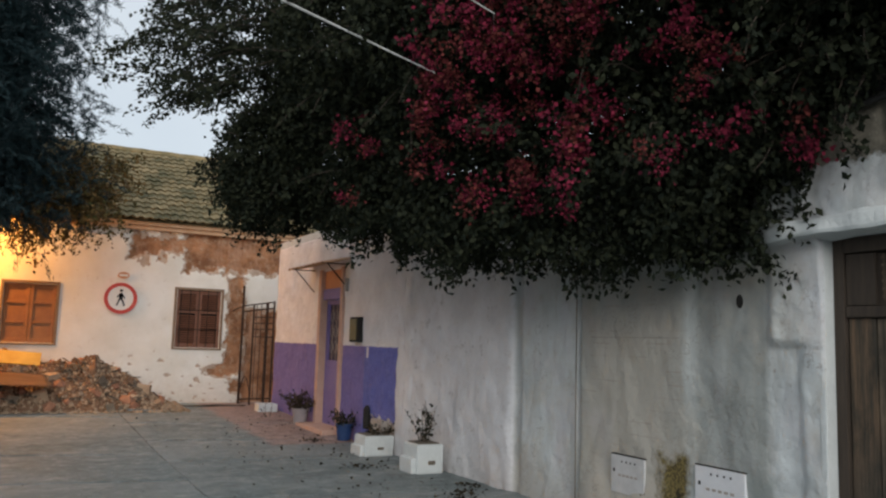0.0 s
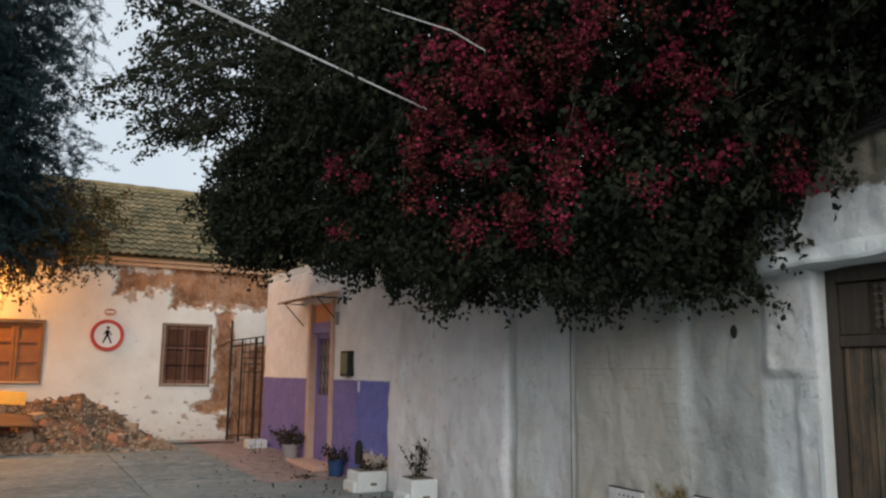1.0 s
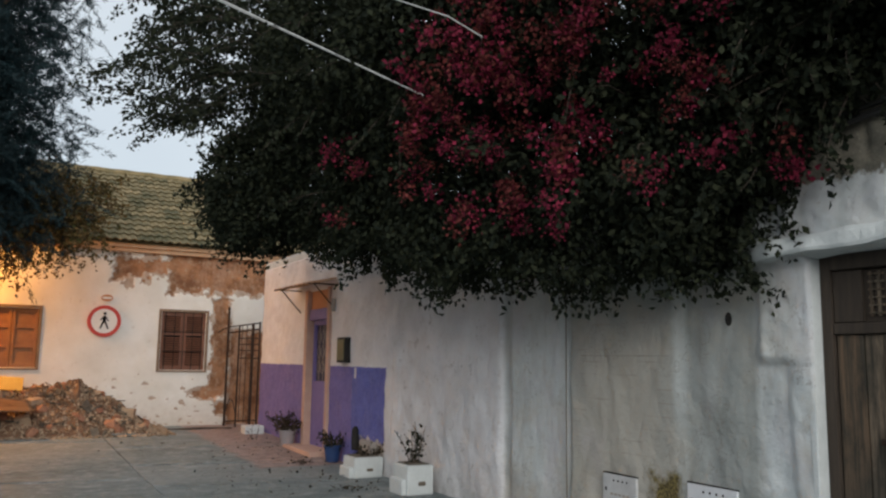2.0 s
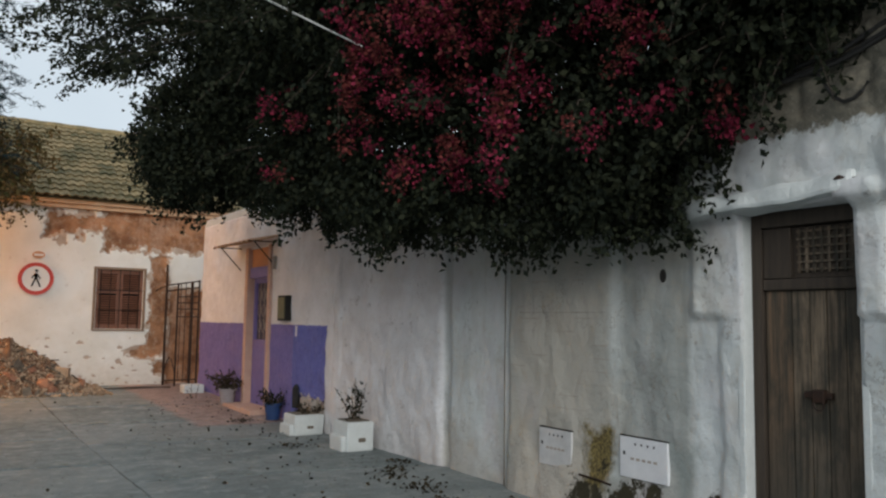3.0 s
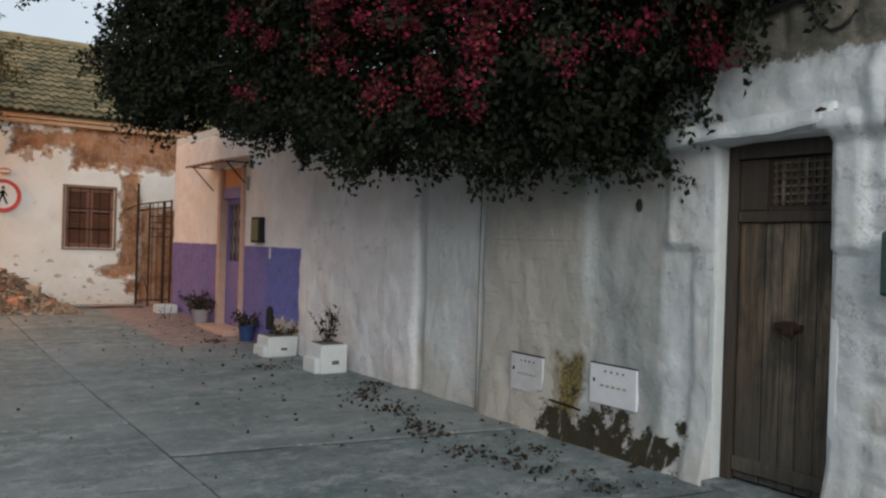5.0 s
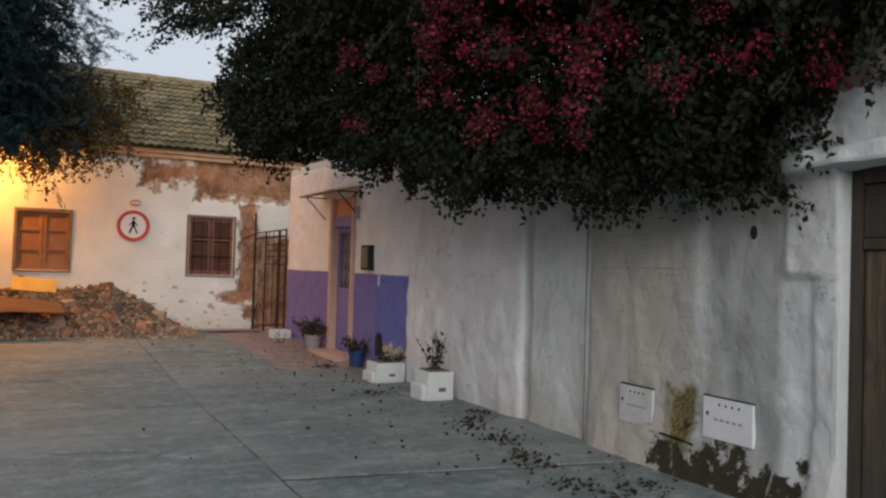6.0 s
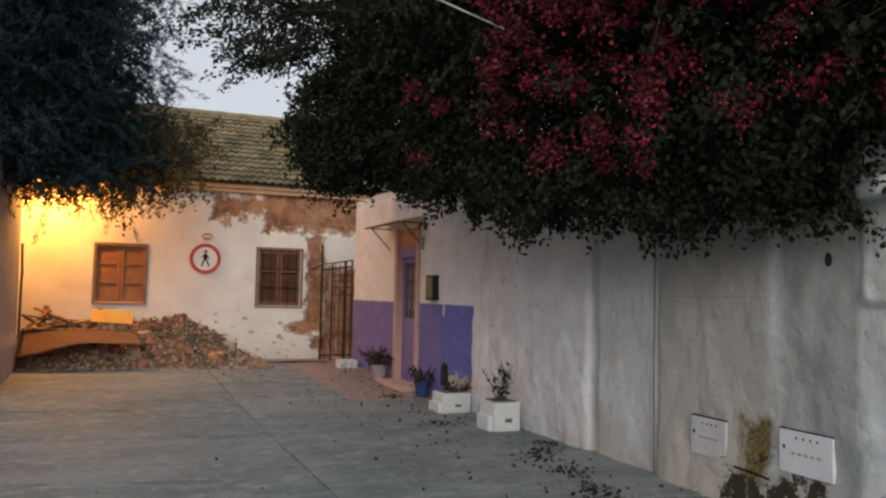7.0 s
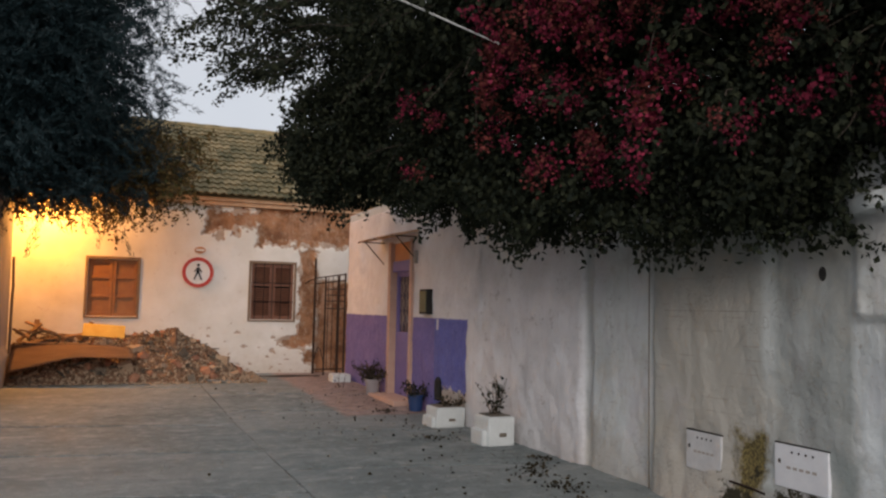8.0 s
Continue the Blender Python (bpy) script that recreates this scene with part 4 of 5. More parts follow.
def build_old_door():
    y0, y1, top = DOOR
    root = thing("door_1", "old weathered brown plank door with a latticed top panel", "door", kind="structure")
    xf = 5.15
    bm = bmesh.new()
    add_box(bm, xf - 0.03, xf + 0.07, y1 - 0.075, y1 - 0.002, 0.03, top - 0.004, 0.006)
    add_box(bm, xf - 0.03, xf + 0.07, y0 + 0.002, y0 + 0.03, 0.03, top - 0.004, 0.006)
    add_box(bm, xf - 0.03, xf + 0.07, y0 + 0.03, y1 - 0.075, top - 0.10, top - 0.004, 0.006)
    part("door_frame", bm, DARK_WOOD, root, "dark heavy door frame")
    a, b = y0 + 0.035, y1 - 0.08
    edges = [a, a + 0.115, a + 0.235, a + 0.345, a + 0.47, b]
    for k, (p, q) in enumerate(zip(edges, edges[1:])):
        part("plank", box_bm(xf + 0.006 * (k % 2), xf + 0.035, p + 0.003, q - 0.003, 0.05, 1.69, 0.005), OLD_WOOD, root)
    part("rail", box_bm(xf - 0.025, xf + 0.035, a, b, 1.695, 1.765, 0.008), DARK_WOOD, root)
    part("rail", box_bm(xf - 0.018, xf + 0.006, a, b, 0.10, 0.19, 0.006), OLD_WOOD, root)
    lat = part("lattice_panel", box_bm(xf + 0.02, xf + 0.035, a, b, 1.77, 2.09), DARK_WOOD, root, "dark panel with a wooden lattice")
    for k in range(8):
        y = a + 0.06 + k * 0.05
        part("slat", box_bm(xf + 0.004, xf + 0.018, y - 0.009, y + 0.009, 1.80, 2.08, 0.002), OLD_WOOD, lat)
    for k in range(6):
        z = 1.82 + k * 0.048
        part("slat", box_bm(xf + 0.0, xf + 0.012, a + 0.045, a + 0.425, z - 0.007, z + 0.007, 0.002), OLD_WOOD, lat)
    part("rail", box_bm(xf - 0.012, xf + 0.012, a + 0.46, b, 1.77, 2.09, 0.004), DARK_WOOD, root)
    bm = box_bm(xf - 0.03, xf + 0.004, 3.12, 3.30, 1.035, 1.075, 0.006)
    add_box(bm, xf - 0.045, xf - 0.005, 3.16, 3.24, 1.01, 1.09, 0.01)
    tube_bm([(xf - 0.04, 3.20 + 0.035 * math.cos(k * math.tau / 10), 1.00 + 0.035 * math.sin(k * math.tau / 10)) for k in range(11)], 0.006, 5, None, bm)
    part("latch", bm, IRON, root, "blackened iron bolt and ring")
    part("backing", box_bm(xf + 0.071, xf + 0.09, y0, y1, 0.03, top), DARK_HOLE, root)
    # reveals, dark lintel beam, threshold
    bm = bmesh.new()
    add_box(bm, WX - 0.05, WX + 0.34, y1 - 0.001, y1 + 0.05, 0.0, top + 0.05, 0.01)
    add_box(bm, WX - 0.04, WX + 0.34, y0 - 0.05, y0 + 0.001, 0.0, top + 0.05, 0.01)
    add_box(bm, WX - 0.02, WX + 0.34, y0, y1, top + 0.001, top + 0.06, 0.01)
    tagged(link("trim_door_reveal", bm, LIME), "whitewashed reveal of the old doorway", "wall", kind="structure")
    tagged(link("trim_threshold", box_bm(WX - 0.14, WX + 0.3, y0 - 0.05, y1 + 0.1, -0.05, 0.032, 0.012), CONCRETE), "worn concrete threshold of the old doorway", "step", kind="structure")
    # sloping ledge slab over the door, and its broken iron stub
    bm = bmesh.new()
    add_box(bm, WX - 0.20, WX + 0.05, 2.83, 4.0, -0.035, 0.10, 0.03, Matrix.Translation((0, 3.4, 2.235)) @ pose(0, 0, 0, -2.5) @ Matrix.Translation((0, -3.4, 0)))
    bmesh.ops.subdivide_edges(bm, edges=[e for e in bm.edges if e.calc_length() > 0.3], cuts=24, use_grid_fill=True)
    for v in bm.verts:
        k = Vector((v.co.x * 3, v.co.y * 5, v.co.z * 5))
        v.co.x += 0.035 * noise.noise(k) + (0.5 * (v.co.z - 2.27) if v.co.z > 2.27 else 0)
        v.co.z += 0.022 * noise.noise(k + Vector((7, 0, 0)))
    tagged(link("trim_door_ledge", bm, LIME), "whitewashed slab ledge over the old doorway", "ledge", kind="structure")
    link_ob = link("iron_stub", tube_bm([(WX - 0.16, 2.96, 2.30), (WX - 0.19, 2.90, 2.315), (WX - 0.15, 2.82, 2.30), (WX - 0.05, 2.79, 2.28)], 0.013, 6), IRON)
    tagged(link_ob, "short rusty iron hook on the whitewashed lintel", "hook")


def meter_plate(y0, y1, z0, z1, label, paint):
    ob = thing("meter_cover", label, "meter cover", group="meter covers in the wall", at=(WX - 0.012, (y0 + y1) / 2, z0))
    w, h = (y1 - y0) / 2, z1 - z0
    part("plate", box_bm(-0.035, 0.06, -w, w, 0, h, 0.006), paint, ob)
    part("rim", box_bm(-0.025, 0.05, -w - 0.008, w + 0.008, h + 0.001, h + 0.012, 0.002), DARK_HOLE, ob)
    for k in range(4):
        # raised near-black dots; the shade inside the holes is their colour
        part("hole", box_bm(-0.038, -0.03, w * (0.32 - 0.26 * k) - 0.008, w * (0.32 - 0.26 * k) + 0.008, h * 0.82, h * 0.82 + 0.016, 0.003), DARK_HOLE, ob)
    part("lock", box_bm(-0.039, -0.03, w * 0.80 - 0.011, w * 0.80 + 0.011, h * 0.55, h * 0.55 + 0.028, 0.004), DARK_HOLE, ob)
    for k in range(5):
        part("text_bar", box_bm(-0.0365, -0.03, w * (0.45 - 0.24 * k) - 0.018, w * (0.45 - 0.24 * k) + 0.018, h * 0.45, h * 0.45 + 0.018), FRAME_GREY, ob)
    return ob


def build_boxes():
    meter_plate(4.31, 4.775, 0.335, 0.63, "white painted meter cover plate with dark holes, above moss", METER_PLATE)
    meter_plate(5.32, 5.725, 0.285, 0.585, "greyish painted meter cover plate with dark holes", METER_DULL)
    g = thing("green_meter_box", "dark green plastic meter box on whitewashed stone", "meter box", at=(WX - 0.02, 2.415, 1.29))
    part("body", box_bm(-0.13, 0.03, -0.15, 0.15, 0, 0.345, 0.018), GREEN_BOX, g)
    part("lid", box_bm(-0.15, -0.131, -0.138, 0.138, 0.012, 0.333, 0.012), GREEN_BOX, g)
    part("window", box_bm(-0.156, -0.149, -0.005, 0.055, 0.245, 0.285, 0.004), DARK_HOLE, g, "small dark reading window")
    part("sticker", box_bm(-0.1525, -0.149, 0.04, 0.10, 0.155, 0.18), METER_PLATE, g, "small white label")
    b = thing("blue_junction_box", "faded blue plastic box high on bare stone", "junction box", at=(WX - 0.02, 2.485, 2.645))
    part("body", box_bm(-0.065, 0.03, -0.11, 0.11, 0, 0.205, 0.022), BLUE_BOX, b)
    part("lid", box_bm(-0.078, -0.066, -0.095, 0.095, 0.016, 0.19, 0.008), BLUE_BOX, b)
    # solid disc without an opening, coloured like the shade inside a vent
    hole = link("wall_vent", lathe_bm([(0.028, -0.02), (0.032, 0.0), (0.028, 0.006), (0.010, 0.008)], 14), DARK_HOLE)
    hole.matrix_world = Matrix.Translation((WX - 0.028, 4.353, 1.818)) @ pose(0, 0, 0, 0, -90, 0) @ Matrix.Diagonal((1.6, 1, 1, 1))
    tagged(hole, "dark oval disc painted as the shaded vent hole in whitewashed plaster", "vent")
    # dark tube added along the seam in place of its crack line
    pole = link("seam_line", tube_bm([(WX - 0.03, 6.235, 0.0), (WX - 0.03, 6.24, 1.0), (WX - 0.03, 6.235, 2.6)], 0.006, 6), SOIL)
    tagged(pole, "thin dark tube standing in for the crack line of the wall seam", "pipe")
    c = link("drain_conduit", tube_bm([(WX - 0.05, 5.22, 0.27), (WX - 0.055, 5.0, 0.265), (WX - 0.055, 4.86, 0.25)], 0.009, 6), IRON)
    tagged(c, "dark thin pipe stub beside a meter cover", "pipe")
    # wiring above the door
    for k, (za, zb, zc) in enumerate(((2.98, 3.02, 3.28), (3.02, 3.06, 3.34), (2.95, 3.0, 3.22))):
        ob = link("wall_cable", tube_bm([(WX - 0.11 - 0.01 * k, 4.0, za - 0.1), (WX - 0.13 - 0.01 * k, 3.4, za), (WX - 0.12 - 0.01 * k, 2.9, zb), (WX - 0.1, 2.2, zc), (WX - 0.1, 1.4, zc + 0.25)], 0.016, 6), BLACK_WIRE)
        tagged(ob, "black cable strung along bare stone wall", "cable", group="cables on the wall")
    ob = link("wall_cable", tube_bm([(WX - 0.12, y, z) for y, z in ((3.2, 3.0), (3.05, 2.96), (3.0, 2.87), (2.96, 2.805), (2.90, 2.765), (2.84, 2.77), (2.79, 2.80), (2.75, 2.85))], 0.012, 6), BLACK_WIRE)
    tagged(ob, "loose loop of black cable on bare stone", "cable", group="cables on the wall")


build_old_door()
build_boxes()

# ---------------------------------------------------------------- the blue house


def build_blue_door():
    root = thing("door_2", "lilac painted house door with grille, peach frame", "door", kind="structure")
    bm = bmesh.new()
    add_box(bm, WX - 0.075, WX + 0.06, 12.20, 12.30, 0.03, 2.62, 0.008)
    add_box(bm, WX - 0.075, WX + 0.06, 13.22, 13.34, 0.03, 2.62, 0.008)
    part("door_frame", bm, PEACH, root, "peach painted door frame")
    part("transom", box_bm(WX + 0.0, WX + 0.08, 12.30, 13.22, 2.30, 2.62, 0.004), SALMON, root, "salmon painted panel above the door")
    part("lintel", box_bm(WX - 0.03, WX + 0.08, 12.30, 13.22, 2.12, 2.297, 0.008), LILAC, root)
    leaf = bmesh.new()
    add_box(leaf, WX + 0.05, WX + 0.09, 12.30, 13.22, 0.10, 1.13, 0.004)
    add_box(leaf, WX + 0.05, WX + 0.09, 12.30, 12.39, 1.131, 2.115, 0.004)
    add_box(leaf, WX + 0.05, WX + 0.09, 13.13, 13.22, 1.131, 2.115, 0.004)
    add_box(leaf, WX + 0.05, WX + 0.09, 12.39, 13.13, 2.04, 2.115, 0.004)
    lf = part("door_leaf", leaf, LILAC, root)
    part("panel", box_bm(WX + 0.035, WX + 0.049, 12.42, 13.10, 0.22, 0.98, 0.004), LILAC, lf)
    part("pane", box_bm(WX + 0.085, WX + 0.095, 12.39, 13.13, 1.131, 2.04), VIOLET_DARK, lf, "dark glazing behind the grille")
    gr = bmesh.new()
    for k in range(3):
        y = 12.58 + k * 0.18
        tube_bm([(WX + 0.06, y, 1.14), (WX + 0.06, y, 2.03)], 0.005, 5, None, gr)
    for zz in (1.35, 1.6, 1.85):
        for yy in (12.58, 12.76, 12.94):
            tube_bm([(WX + 0.05, yy + 0.075 * math.cos(k * math.tau / 12), zz + 0.095 * math.sin(k * math.tau / 12)) for k in range(13)], 0.0045, 5, None, gr)
    part("grille", gr, FRAME_GREY, root, "scrolled pale iron grille")
    part("handle", box_bm(WX + 0.02, WX + 0.05, 12.36, 12.40, 0.92, 1.02, 0.005), IRON, root)
    part("door_step", box_bm(WX - 0.35, WX + 0.1, 12.1, 13.45, 0.0, 0.10, 0.015), PEACH, root, "low peach-coloured step")
    # canopy
    can = thing("door_canopy", "small sheet canopy on thin struts above the house door", "canopy", at=(WX, 12.9, 2.66))
    bm = bmesh.new()
    n = 18
    top = []
    for i in range(n + 1):
        y = -0.95 + 1.9 * i / n
        z = 0.018 * (1 if i % 2 else -1)
        top.append((bm.verts.new((-0.02, y, z + 0.08)), bm.verts.new((-0.48, y, z - 0.02))))
    for a, b in zip(top, top[1:]):
        bm.faces.new((a[0], b[0], b[1], a[1]))
    bmesh.ops.solidify(bm, geom=bm.faces[:], thickness=0.012)
    part("sheet", bm, OCHRE, can, "faded rusty sheet")
    for y in (-0.8, 0.8):
        part("strut", tube_bm([(0.0, y, -0.42), (-0.40, y, -0.0)], 0.010, 6), IRON, can)
        part("strut", tube_bm([(0.0, y, -0.02), (-0.46, y, -0.02)], 0.010, 6), IRON, can)
    ob = thing("wall_meter_box", "narrow olive-brown meter box on white house wall", "meter box", at=(WX - 0.035, 11.56, 1.44))
    part("body", box_bm(-0.08, 0.02, -0.165, 0.165, 0, 0.37, 0.01), DARK_HOLE, ob)
    part("cover", box_bm(-0.095, -0.081, -0.13, 0.13, 0.03, 0.34, 0.006), OLIVE_BOX, ob)
    # plain near-black solid for an unidentified dark oval
    ob = link("dark_oval", lathe_bm([(0.05, 0.0), (0.055, 0.12), (0.05, 0.27), (0.02, 0.32)], 14, (WX - 0.08, 11.0, 0.24)), DARK_HOLE)
    tagged(ob, "dark upright oval shape at the foot of the blue wall", "pipe")
    w = link("wall_bracket", box_bm(WX - 0.09, WX + 0.0, 12.02, 12.10, 2.22, 2.42, 0.01), FRAME_GREY)
    tagged(w, "small grey fixture beside the door frame", "fixture")


def build_gate():
    a, b = Vector((4.60, 16.82, 0)), Vector((5.02, 16.02, 0))
    g0 = ground_z(0, 16.4)
    root = thing("metal_gate", "narrow rusty iron bar gate standing beside the house", "gate", at=(a.x, a.y, g0))
    d = b - a
    w = d.length
    rz = math.degrees(math.atan2(d.y, d.x))
    root.matrix_world = pose(a.x, a.y, g0, 0, 0, rz)
    for u, top, r in ((0.0, 2.38, 0.024), (w * 0.36, 2.0, 0.018), (w * 0.80, 2.03, 0.022), (w, 2.06, 0.018)):
        part("post", tube_bm([(u, 0, -0.02), (u, 0, top)], r, 8), IRON, root)
    for k in range(3):
        u = w * (0.45 + 0.15 * k)
        part("bar", tube_bm([(u, 0, 0.1), (u, 0, 1.98 + 0.05 * u)], 0.008, 5), IRON, root)
    for z in (0.12, 1.88, 2.0):
        part("crossbar", tube_bm([(0, 0, z - 0.03), (w, 0, z + 0.04)], 0.013, 6), IRON, root)
    for z in (1.35, 1.5, 1.62, 1.74):
        part("crossbar", tube_bm([(w * 0.36, 0, z), (w, 0, z)], 0.010, 6), IRON, root)
    part("scroll", tube_bm([(0.0, 0, 1.95), (-0.12, -0.02, 1.93), (-0.26, -0.04, 1.86), (-0.34, -0.05, 1.84)], 0.012, 6), IRON, root)
    part("scroll", tube_bm([(w * 0.36 * k / 8, 0, 0.2 + 0.35 * math.sin(k * math.pi / 8)) for k in range(9)], 0.010, 6), IRON, root)


def plant_parts(root, rng, height, stems, leaf, size, per, spread=0.1, z0=0.0, mat=None):
    tw = bmesh.new()
    C, Dr, S = [], [], []
    for k in range(stems):
        a = rng.uniform(0, math.tau)
        start = np.array((math.cos(a) * spread * 0.6 * rng.random(), math.sin(a) * spread * 0.6 * rng.random(), z0))
        pts = np.array(spray(start, np.array((math.cos(a) * spread * 2, math.sin(a) * spread * 2, 1.0)), height * rng.uniform(0.55, 1.0), 0.2, rng, 7))
        tube_bm([Vector(p) for p in pts], 0.007, 5, 0.003, tw)
        n = per
        i = rng.uniform(0.5, len(pts) - 1.001, size=n)
        q = i.astype(int)
        C.append(pts[q] + rng.normal(size=(n, 3)) * size * 0.7)
        Dr.append(rng.normal(size=(n, 3)) + np.array((0, 0, 0.3)))
        S.append(rng.uniform(0.6, 1.2, size=n) * size)
    tagged(part("stems", tw, BARK, root), kind="stuff")
    lv = new("leaves", leaf_mesh("leaves", np.concatenate(C), np.concatenate(Dr), np.concatenate(S), leaf, 0.6, 0.3, rng))
    lv.parent = root
    tagged(lv, kind="stuff")


def build_pots():
    rng = np.random.default_rng(21)
    # square limewashed planters
    def planter(x, y, wx, wy, h, label, notch):
        p = thing("planter", label, "planter", group="planters along the wall", at=(x, y, ground_z(x, y)))
        bm = bmesh.new()
        add_box(bm, -wx, wx, -wy, wy, -0.01, h, 0.025)
        if notch:
            add_box(bm, -wx - 0.05, wx - 0.02, -wy + 0.04, wy - 0.01, -0.01, h * 0.52, 0.025)
        for v in bm.verts:
            v.co.x += 0.012 * nz3(v.co.x * 6, v.co.y * 6, v.co.z * 6 + y)
            v.co.y += 0.012 * nz3(v.co.x * 6 + 9, v.co.y * 6, v.co.z * 6 + y)
        part("body", bm, LIME, p)
        part("soil", box_bm(-wx + 0.04, wx - 0.04, -wy + 0.04, wy - 0.04, h, h + 0.012, 0.004), SOIL, p)
        part("chip", box_bm(-0.03, 0.06, -wy - 0.012, -wy + 0.01, h * 0.3, h * 0.45, 0.012), SOIL, p, "dark chipped spot")
        return p, h

    p, h = planter(4.79, 8.76, 0.17, 0.19, 0.32, "square limewashed planter with a straggly bare plant", True)
    pl = thing("potted_shrub", "straggly shrub with dark leaves in a planter", "plant", at=(4.79, 8.74, h + ground_z(0, 8.7)))
    plant_parts(pl, rng, 0.62, 9, LEAF, 0.05, 20, 0.13)
    p, h = planter(4.79, 10.22, 0.2, 0.2, 0.25, "low limewashed planter with dry brown soil", True)
    pl = thing("dry_plant", "dry twigs and stalks in a planter", "plant", at=(4.8, 10.22, h))
    plant_parts(pl, rng, 0.18, 12, DRY_LEAF, 0.05, 12, 0.3)
    bm = box_bm(-0.04, 0.05, -0.2, 0.2, 0, 0.2, 0.02)
    bmesh.ops.subdivide_edges(bm, edges=bm.edges[:], cuts=2, use_grid_fill=True)
    for v in bm.verts:
        v.co += Vector((nz3(v.co.y * 9, v.co.z * 9, 1), nz3(v.co.y * 7, v.co.z * 7, 5), nz3(v.co.y * 8, v.co.x * 8, 9))) * 0.016
    stone = link("rubble_stone", bm, FRAME_GREY)
    stone.location = (5.0, 10.58, 0.2)
    tagged(stone, "bare pale stone showing in the broken foot of the wall", "stone")
    # block at the house corner
    b = link("stone_block", box_bm(-0.19, 0.17, -0.16, 0.16, -0.02, 0.15, 0.03), LIME)
    b.location = (4.78, 15.35, ground_z(0, 15.3))
    tagged(b, "low limewashed stone block beside the gate", "block")
    # round pots
    for x, y, r, hh, mat, nm, lab, leafm, ph in ((4.9, 11.6, 0.128, 0.24, plain("blue_pot_paint", (0.014, 0.038, 0.12), (0.025, 0.065, 0.18), 8, 0.5), "flower_pot", "blue painted flower pot with a small dark plant", LEAF, 0.16),
                                                 (4.82, 13.45, 0.14, 0.26, LEFT_WALL, "flower_pot", "grey flower pot with a bushy dry plant", DRY_LEAF, 0.30),
                                                 (4.95, 13.95, 0.12, 0.24, SOIL, "flower_pot", "dark clay flower pot with a bushy dry plant", DRY_LEAF, 0.28)):
        g = ground_z(x, y)
        pot = thing(nm, lab, "flower pot", group="round flower pots", at=(x, y, g))
        part("body", lathe_bm([(r * 0.72, 0), (r * 0.95, hh * 0.85), (r * 1.06, hh * 0.86), (r * 1.06, hh), (r * 0.92, hh), (r * 0.9, hh * 0.9)], 20), mat, pot, smooth=False)
        part("soil", lathe_bm([(r * 0.88, hh * 0.88), (r * 0.5, hh * 0.92)], 14), SOIL, pot)
        pl = thing("potted_plant", "small dark bushy plant in a flower pot", "plant", group="potted plants", at=(x, y, g + hh * 0.9))
        plant_parts(pl, rng, ph + 0.12, 16, leafm, 0.055, 16, 0.3)
    # a dead sapling on the ground
    pl = thing("dead_sapling", "thin dead sapling standing on the pavement", "plant", at=(4.55, 14.4, ground_z(0, 14.4)))
    plant_parts(pl, rng, 0.42, 3, DRY_LEAF, 0.035, 7, 0.08)


build_blue_door()
build_gate()
build_pots()

# ---------------------------------------------------------------- facade things


def disc_bm(r, depth, sides=40, inner=None):
    bm = bmesh.new()
    pr = [(inner or 0.0001, 0.0), (r - 0.004, 0.0), (r, 0.003), (r, depth), (inner or 0.0001, depth)]
    rings = [[bm.verts.new((a * math.cos(k * math.tau / sides), a * math.sin(k * math.tau / sides), z)) for k in range(sides)] for a, z in pr]
    for i in range(len(rings)):
        p, q = rings[i], rings[(i + 1) % len(rings)]
        for k in range(sides):
            j = (k + 1) % sides
            bm.faces.new((p[k], p[j], q[j], q[k]))
    bmesh.ops.recalc_face_normals(bm, faces=bm.faces)
    return bm


def build_signs():
    root = thing("traffic_sign", "round white traffic sign with red rim and black walker shape", "sign", at=(2.265, FY - 0.035, 2.14))
    root.matrix_world = Matrix.Translation((2.265, FY - 0.035, 2.14)) @ pose(0, 0, 0, 90)
    part("plate", disc_bm(0.29, -0.02), SIGN_WHITE, root)
    rim = part("rim", disc_bm(0.30, -0.032, inner=0.232), SIGN_RED, root, "red painted rim")
    rim.location.z = 0.004
    bm = bmesh.new()
    z = 0.003

    def bar(x0, y0, x1, y1, w):
        d = Vector((x1 - x0, y1 - y0, 0))
        nrm = Vector((-d.y, d.x, 0)).normalized() * w / 2
        p, q = Vector((x0, y0, 0)), Vector((x1, y1, 0))
        vs = [bm.verts.new((c.x, c.y, z)) for c in (p - nrm, q - nrm, q + nrm, p + nrm)]
        bm.faces.new(vs)

    bar(0.0, 0.10, 0.0, -0.02, 0.055)
    bar(0.012, 0.0, 0.075, -0.15, 0.03)
    bar(-0.012, 0.0, -0.07, -0.145, 0.03)
    bar(0.015, 0.085, 0.075, 0.0, 0.022)
    bar(-0.015, 0.085, -0.07, 0.01, 0.022)
    bmesh.ops.solidify(bm, geom=bm.faces[:], thickness=0.002)
    for k in range(1):
        r = bmesh.ops.create_circle(bm, cap_ends=True, segments=16, radius=0.03)
        bmesh.ops.translate(bm, verts=r["verts"], vec=(0.004, 0.145, z + 0.001))
    part("symbol", bm, SIGN_BLACK, root, "black walker shape")
    small = thing("small_sign", "small round red and white sign above the traffic sign", "sign", at=(2.29, FY - 0.03, 2.58))
    small.matrix_world = Matrix.Translation((2.29, FY - 0.03, 2.585)) @ pose(0, 0, 0, 90) @ Matrix.Diagonal((1, 0.62, 1, 1))
    part("plate", disc_bm(0.105, -0.015), SALMON, small, "faded red disc")
    part("bar", box_bm(-0.08, 0.08, -0.032, 0.032, -0.001, 0.004), SIGN_WHITE, small, "white bar")


GLOW = Nodes("sodium_bulb")
